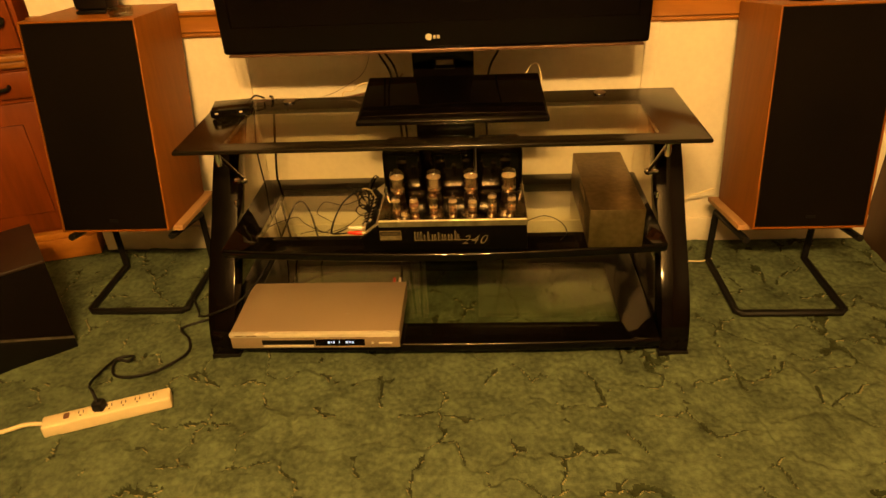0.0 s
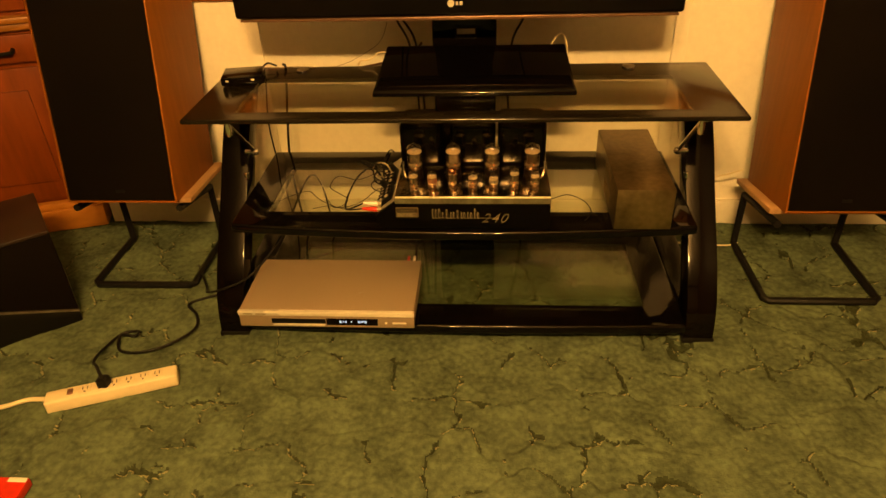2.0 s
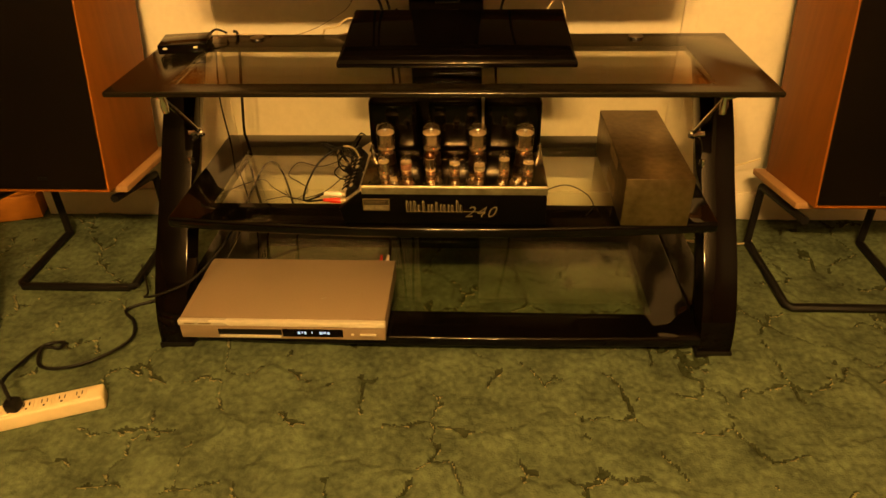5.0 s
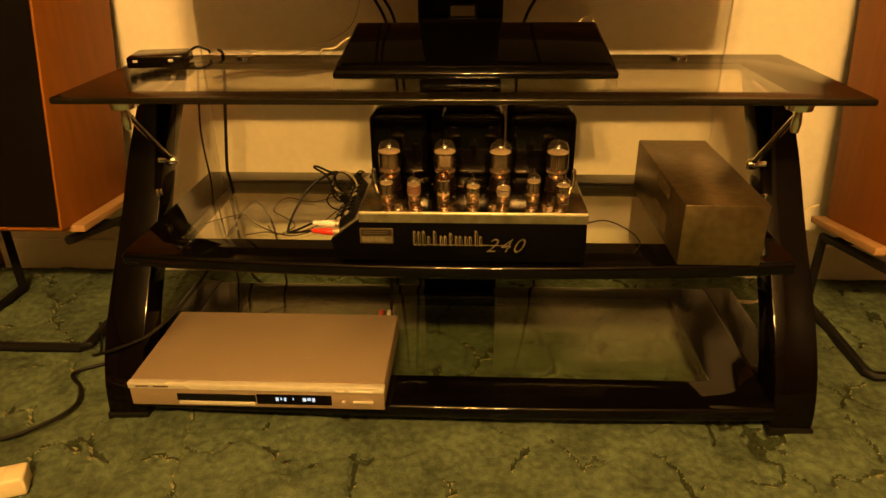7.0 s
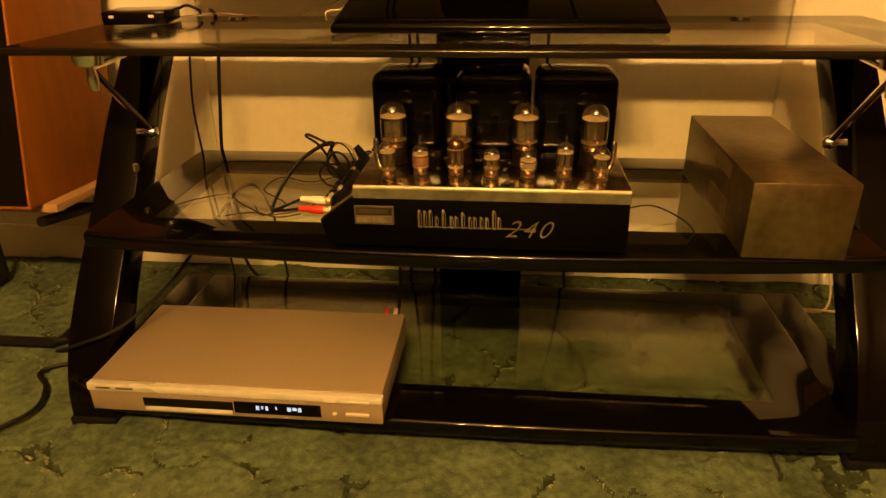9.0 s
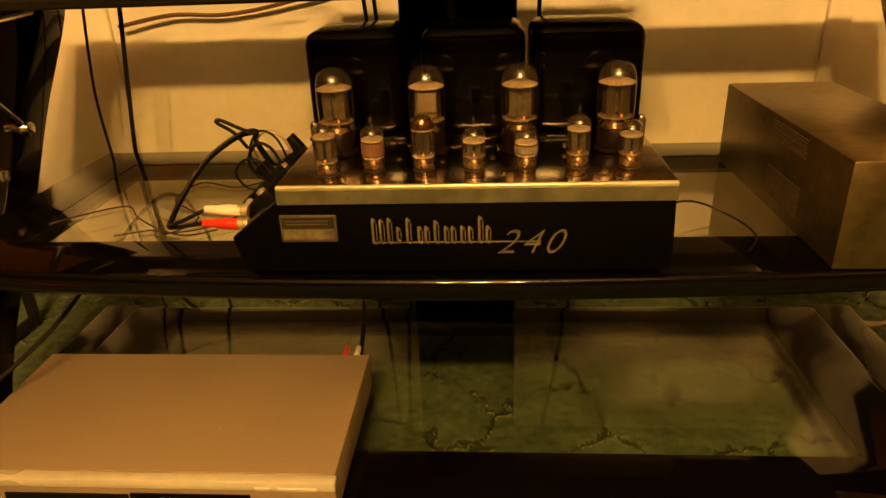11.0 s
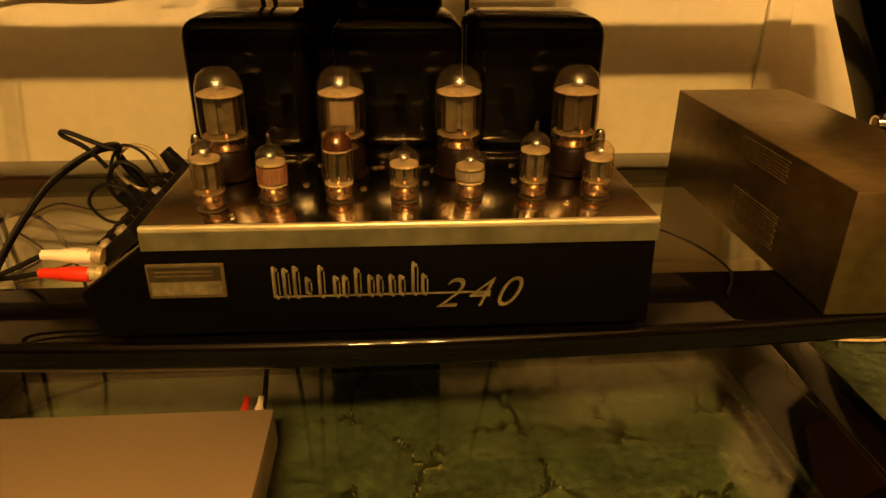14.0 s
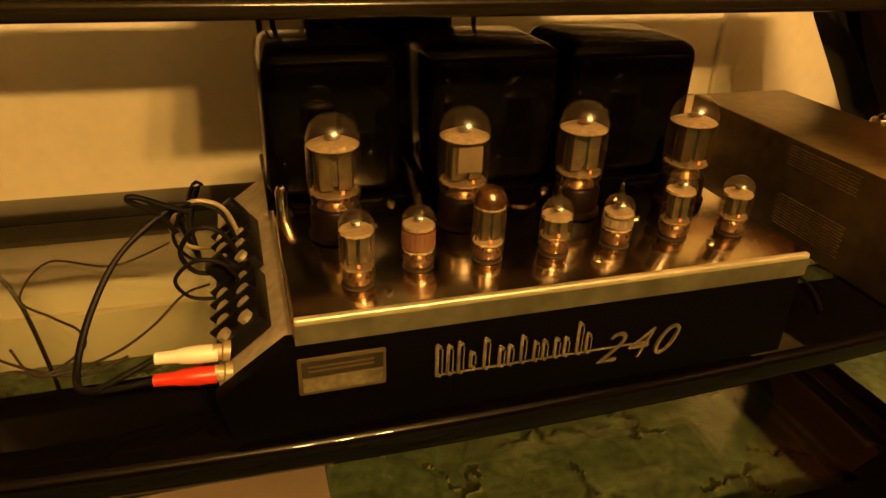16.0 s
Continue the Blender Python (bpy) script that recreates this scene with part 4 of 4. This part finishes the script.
def plug_cord():
    c = thing("black_power_cable", (-0.85, -0.1, 0), "black power cord looping over the carpet to the power strip", "cable")
    part("plug", box(-0.838, -0.812, -0.242, -0.216, 0.036, 0.060, 0.005), RUBBER, c, "black plug")
    part("cord", tube([(-0.826, -0.229, 0.058), (-0.838, -0.216, 0.082), (-0.872, -0.175, 0.060), (-0.912, -0.09, 0.014), (-0.895, -0.015, 0.008), (-0.853, -0.003, 0.010), (-0.85, -0.03, 0.016), (-0.885, -0.030, 0.018), (-0.872, -0.075, 0.008), (-0.822, -0.085, 0.008), (-0.757, -0.058, 0.009), (-0.706, 0.009, 0.009), (-0.722, 0.070, 0.009), (-0.762, 0.118, 0.008), (-0.70, 0.160, 0.008), (-0.62, 0.20, 0.008), (-0.45, 0.36, 0.008), (-0.30, 0.45, 0.01)], 0.0038), RUBBER, c)


plug_cord()
cord("grey_cord", [(-0.80, 0.30, 0.012), (-0.72, 0.16, 0.035), (-0.66, 0.045, 0.105), (-0.60, 0.022, 0.135), (-0.54, 0.05, 0.155), (-0.49, 0.12, 0.195), (-0.46, 0.20, 0.24), (-0.44, 0.36, 0.28), (-0.43, 0.45, 0.20), (-0.42, 0.48, 0.012)], 0.0028, RUBBER, "dark grey cord curving past the stand's leg")
cord("hanging_cord", [(-0.475, 0.40, 0.590), (-0.478, 0.428, 0.575), (-0.484, 0.435, 0.53), (-0.500, 0.44, 0.42), (-0.512, 0.44, 0.28), (-0.50, 0.45, 0.08), (-0.46, 0.47, 0.01)], 0.0034, RUBBER, "black cord hanging behind the glass shelves")
cord("dangling_cable", [(-0.54, 0.44, 0.545), (-0.552, 0.445, 0.47), (-0.560, 0.45, 0.40), (-0.555, 0.45, 0.30), (-0.54, 0.45, 0.15), (-0.53, 0.46, 0.01)], 0.0022, RUBBER, "thin black cord hanging before the wall")
cord("wall_wire", [(-0.56, 0.565, 0.500), (-0.47, 0.570, 0.515), (-0.38, 0.572, 0.513), (-0.28, 0.570, 0.528), (-0.16, 0.560, 0.56), (-0.12, 0.545, 0.60)], 0.0034, BRONZE, "grey cable slung along the wall behind the stand")
cord("thin_wire", [(-0.52, 0.37, 0.582), (-0.45, 0.40, 0.584), (-0.34, 0.425, 0.575), (-0.26, 0.47, 0.60), (-0.22, 0.50, 0.63), (-0.20, 0.52, 0.70)], 0.0007, BRONZE, "thin pale wire behind the glass top")
cord("screen_cord", [(-0.19, 0.40, 0.80), (-0.17, 0.42, 0.70), (-0.14, 0.44, 0.62), (-0.125, 0.445, 0.45), (-0.13, 0.45, 0.20), (-0.15, 0.46, 0.01)], 0.0030, RUBBER, "black cord hanging from the television")
cord("screen_cord", [(-0.175, 0.40, 0.80), (-0.160, 0.42, 0.71), (-0.125, 0.44, 0.63), (-0.110, 0.445, 0.45), (-0.10, 0.45, 0.20), (-0.09, 0.46, 0.01)], 0.0030, RUBBER, "black cord hanging from the television")
cord("screen_cord", [(0.18, 0.40, 0.80), (0.155, 0.42, 0.70), (0.125, 0.445, 0.62), (0.12, 0.45, 0.45), (0.16, 0.45, 0.20), (0.18, 0.46, 0.01)], 0.0030, RUBBER, "black cord hanging from the television")
cord("television_cable", [(-0.285, 0.455, 0.560), (-0.278, 0.445, 0.582), (-0.25, 0.44, 0.587), (-0.222, 0.44, 0.606), (-0.19, 0.435, 0.602), (-0.15, 0.44, 0.56)], 0.0020, IVORY, "white cable looping behind the television pedestal")
cord("television_cable", [(0.215, 0.43, 0.60), (0.238, 0.437, 0.640), (0.257, 0.44, 0.646), (0.267, 0.44, 0.622), (0.269, 0.44, 0.60), (0.255, 0.44, 0.56)], 0.0020, IVORY, "white cable hanging beside the television pedestal")
cord("speaker_wire", [(0.80, 0.48, 0.24), (0.765, 0.50, 0.215), (0.735, 0.52, 0.19), (0.725, 0.54, 0.10), (0.70, 0.45, 0.012), (0.60, 0.46, 0.010), (0.40, 0.47, 0.010)], 0.0022, IVORY, "thin pale speaker wire dropping to the carpet")
cord("floor_wire", [(0.60, 0.45, 0.012), (0.70, 0.438, 0.013), (0.78, 0.430, 0.013), (0.82, 0.45, 0.010)], 0.0024, IVORY, "thin pale wire lying on the carpet")
cord("shelf_cord", [(0.212, 0.10, SHELF_Z + 0.02), (0.26, 0.13, SHELF_Z + 0.018), (0.30, 0.12, SHELF_Z + 0.005), (0.31, 0.07, SHELF_Z + 0.004), (0.29, 0.03, SHELF_Z + 0.004)], 0.0011, RUBBER, "thin dark cord curling on the glass shelf")


def signal_cable(y, z, x, mat, label, way):
    c = thing("signal_cable", (x - 0.04, y, SHELF_Z), label, "audio cable", "audio cables")
    turn = Matrix.Translation((x, y, z)) @ Matrix.Rotation(radians(-87), 4, "Y")
    plug = part("plug", moved(lathe([(0.0, 0.0), (0.0052, 0.0), (0.0055, 0.010), (0.0048, 0.020), (0.0040, 0.022), (0.0036, 0.034), (0.0, 0.035)], (0, 0, 0), 14), turn), mat, c, "coloured plug shell")
    part("collar", moved(lathe([(0.0, -0.005), (0.0046, -0.005), (0.0046, -0.0003), (0.0, -0.0003)], (0, 0, 0), 12), turn), GOLD, plug)
    part("cord", tube([(x - 0.034, y, z + 0.0015)] + way, 0.0019, 7), RUBBER, c)


for path in ([(-0.455, 0.12, 0), (-0.43, 0.15, 0), (-0.39, 0.175, 0), (-0.36, 0.14, 0), (-0.32, 0.105, 0), (-0.28, 0.085, 0), (-0.25, 0.10, 0)],
             [(-0.33, 0.127, 0), (-0.305, 0.09, 0), (-0.28, 0.11, 0.004), (-0.286, 0.135, 0.004), (-0.31, 0.165, 0), (-0.34, 0.20, 0), (-0.33, 0.26, 0), (-0.276, 0.24, 0), (-0.232, 0.275, 0)],
             [(-0.36, 0.085, 0), (-0.325, 0.10, 0), (-0.295, 0.085, 0.003), (-0.26, 0.10, 0.003), (-0.235, 0.125, 0.006), (-0.212, 0.142, 0.02), (-0.19, 0.11, 0.045)]):
    cord("tangled_cord", [(a, b, SHELF_Z + 0.0025 + h) for a, b, h in path], 0.0010, DARKCORD, "thin brown cord lying tangled on the glass shelf")

LOOP = [(-0.252, 0.008, 0.376), (-0.264, 0.030, 0.372), (-0.258, 0.060, 0.392), (-0.240, 0.088, 0.418), (-0.212, 0.108, 0.436), (-0.196, 0.118, 0.437)]
TAIL = [(-0.206, 0.138, 0.418), (-0.203, 0.175, 0.378), (-0.204, 0.235, 0.336), (-0.215, 0.33, 0.334), (-0.205, 0.43, 0.322), (-0.170, 0.42, 0.24), (-0.135, 0.28, 0.14), (-0.128, 0.20, 0.104)]
signal_cable(0.008, 0.3900, -0.183, WHITE, "white audio plug with black cord looping from the amplifier", LOOP + TAIL)
signal_cable(0.003, 0.3785, -0.185, RED, "red audio plug with black cord looping from the amplifier", [(a - 0.003, b + 0.006, d - 0.005) for a, b, d in LOOP] + [(a - 0.004, b + 0.014, d) for a, b, d in TAIL])
for dx, mat, label in ((0.0, RED, "red audio plug behind the disc player"), (0.016, WHITE, "white audio plug behind the disc player")):
    whole("audio_plug", moved(lathe([(0.0, 0.0), (0.0052, 0.0), (0.005, 0.022), (0.0036, 0.026), (0.0034, 0.038), (0.0, 0.039)], (0, 0, 0), 12), Matrix.Translation((-0.150 + dx, 0.1775, 0.100)) @ Matrix.Rotation(radians(-78), 4, "X")), mat, label, "audio plug")
# short bare leads at the terminal strips, bent up in loops
for k, (y, lift, reach) in enumerate(((0.10, 0.014, 0.006), (0.12, 0.022, 0.016), (0.14, 0.016, 0.022), (0.065, 0.008, 0.010))):
    cord("terminal_lead", [(-0.166, y, 0.400), (-0.176, y - 0.004, 0.414 + lift * 0.7), (-0.190 - reach * 0.3, y - 0.002, 0.414 + lift), (-0.202 - reach * 0.5, y + 0.006, 0.402 + lift * 0.4), (-0.196 - reach * 0.3, y + 0.012, 0.388), (-0.178, y + 0.010, 0.386)], 0.0013 if k % 2 else 0.0018, (RUBBER, GOLD)[k == 2], "thin bent lead at the amplifier's terminals", "wire")
cord("cord_tip", [(-0.196, 0.108, 0.436), (-0.210, 0.104, 0.444), (-0.226, 0.100, 0.453), (-0.230, 0.101, 0.450), (-0.216, 0.106, 0.438), (-0.206, 0.112, 0.42)], 0.0020, RUBBER, "doubled-back end of a black cord", "wire")


# ---- small things ----
def receiver_box():
    m = Matrix.Translation((-0.596, 0.262, TOP_Z + 0.001)) @ Matrix.Rotation(radians(10), 4, "Z")
    r = thing("receiver_box", (-0.55, 0.3, TOP_Z), "small glossy black receiver box on the glass top", "receiver")
    part("case", moved(box(0, 0.100, 0, 0.085, 0.001, 0.021, 0.003), m), ENAMEL, r)
    part("front_strip", moved(box(0.002, 0.098, -0.0015, -0.0002, 0.004, 0.018, 0.0005), m), SCREEN, r)
    # pale marks painted on where the front strip glints
    for x in (0.012, 0.074):
        part("badge", moved(box(x, x + 0.008, -0.0022, -0.0016, 0.012, 0.016), m), TRIM, r, "small pale mark drawn for a glint")
    part("lead", moved(tube([(0.09, 0.086, 0.012), (0.105, 0.105, 0.02), (0.125, 0.108, 0.012), (0.122, 0.13, 0.004)], 0.0025), m), RUBBER, r)


receiver_box()


def on_speaker(x_in, y, z, slope):
    c = radians(10.5)
    return Matrix.Translation((x_in, y + 0.5563 * math.sin(c), z + 0.5563 * math.cos(c))) @ Matrix.Rotation(radians(-slope), 4, "X")


left_top, right_top = on_speaker(-0.749, 0.200, 0.284, 4.0), on_speaker(0.810, 0.188, 0.264, 9.5)
whole("glass_dish", moved(lathe([(0.0, 0.0), (0.030, 0.0), (0.033, 0.006), (0.034, 0.022), (0.031, 0.022), (0.028, 0.006), (0.0, 0.005)], (0, 0, 0), 8), left_top @ Matrix.Translation((-0.055, 0.050, 0.0005))), ASHGLASS, "small faceted glass dish on the loudspeaker", "glass dish", smooth=0)


def table_radio():
    r = thing("small_speaker", tuple(left_top @ Vector((-0.155, 0.13, 0))), "small black box speaker standing on the loudspeaker", "speaker")
    part("foot", moved(box(-0.195, -0.115, 0.09, 0.16, 0.0005, 0.010, 0.003), left_top), BLACK, r)
    part("case", moved(box(-0.20, -0.11, 0.095, 0.165, 0.0105, 0.115, 0.008), left_top), BLACK, r)
    part("badge", moved(box(-0.165, -0.150, 0.0935, 0.0945, 0.040, 0.043), left_top), TRIM, r)


table_radio()
whole("remote_control", moved(box(0.085, 0.150, 0.105, 0.19, 0.0005, 0.022, 0.006), right_top), BLACK, "black remote control lying on the loudspeaker", "remote control")
whole("white_jar", moved(lathe([(0.0, 0.0), (0.014, 0.0), (0.015, 0.01), (0.015, 0.035), (0.012, 0.04), (0.0, 0.041)]), right_top @ Matrix.Translation((0.178, 0.09, 0.0005))), WHITE, "small white jar on the loudspeaker", "jar")


def red_carton():
    c = thing("red_carton", (-0.95, -0.55, 0), "red cardboard carton with a white end flap on the carpet", "carton")
    part("carton", box(-1.06, -0.865, -0.66, -0.482, 0.0, 0.022, 0.002), RED, c)
    part("flap", box(-0.905, -0.866, -0.494, -0.4835, 0.0222, 0.0235, 0.0003), WHITE, c, "white end flap")


red_carton()
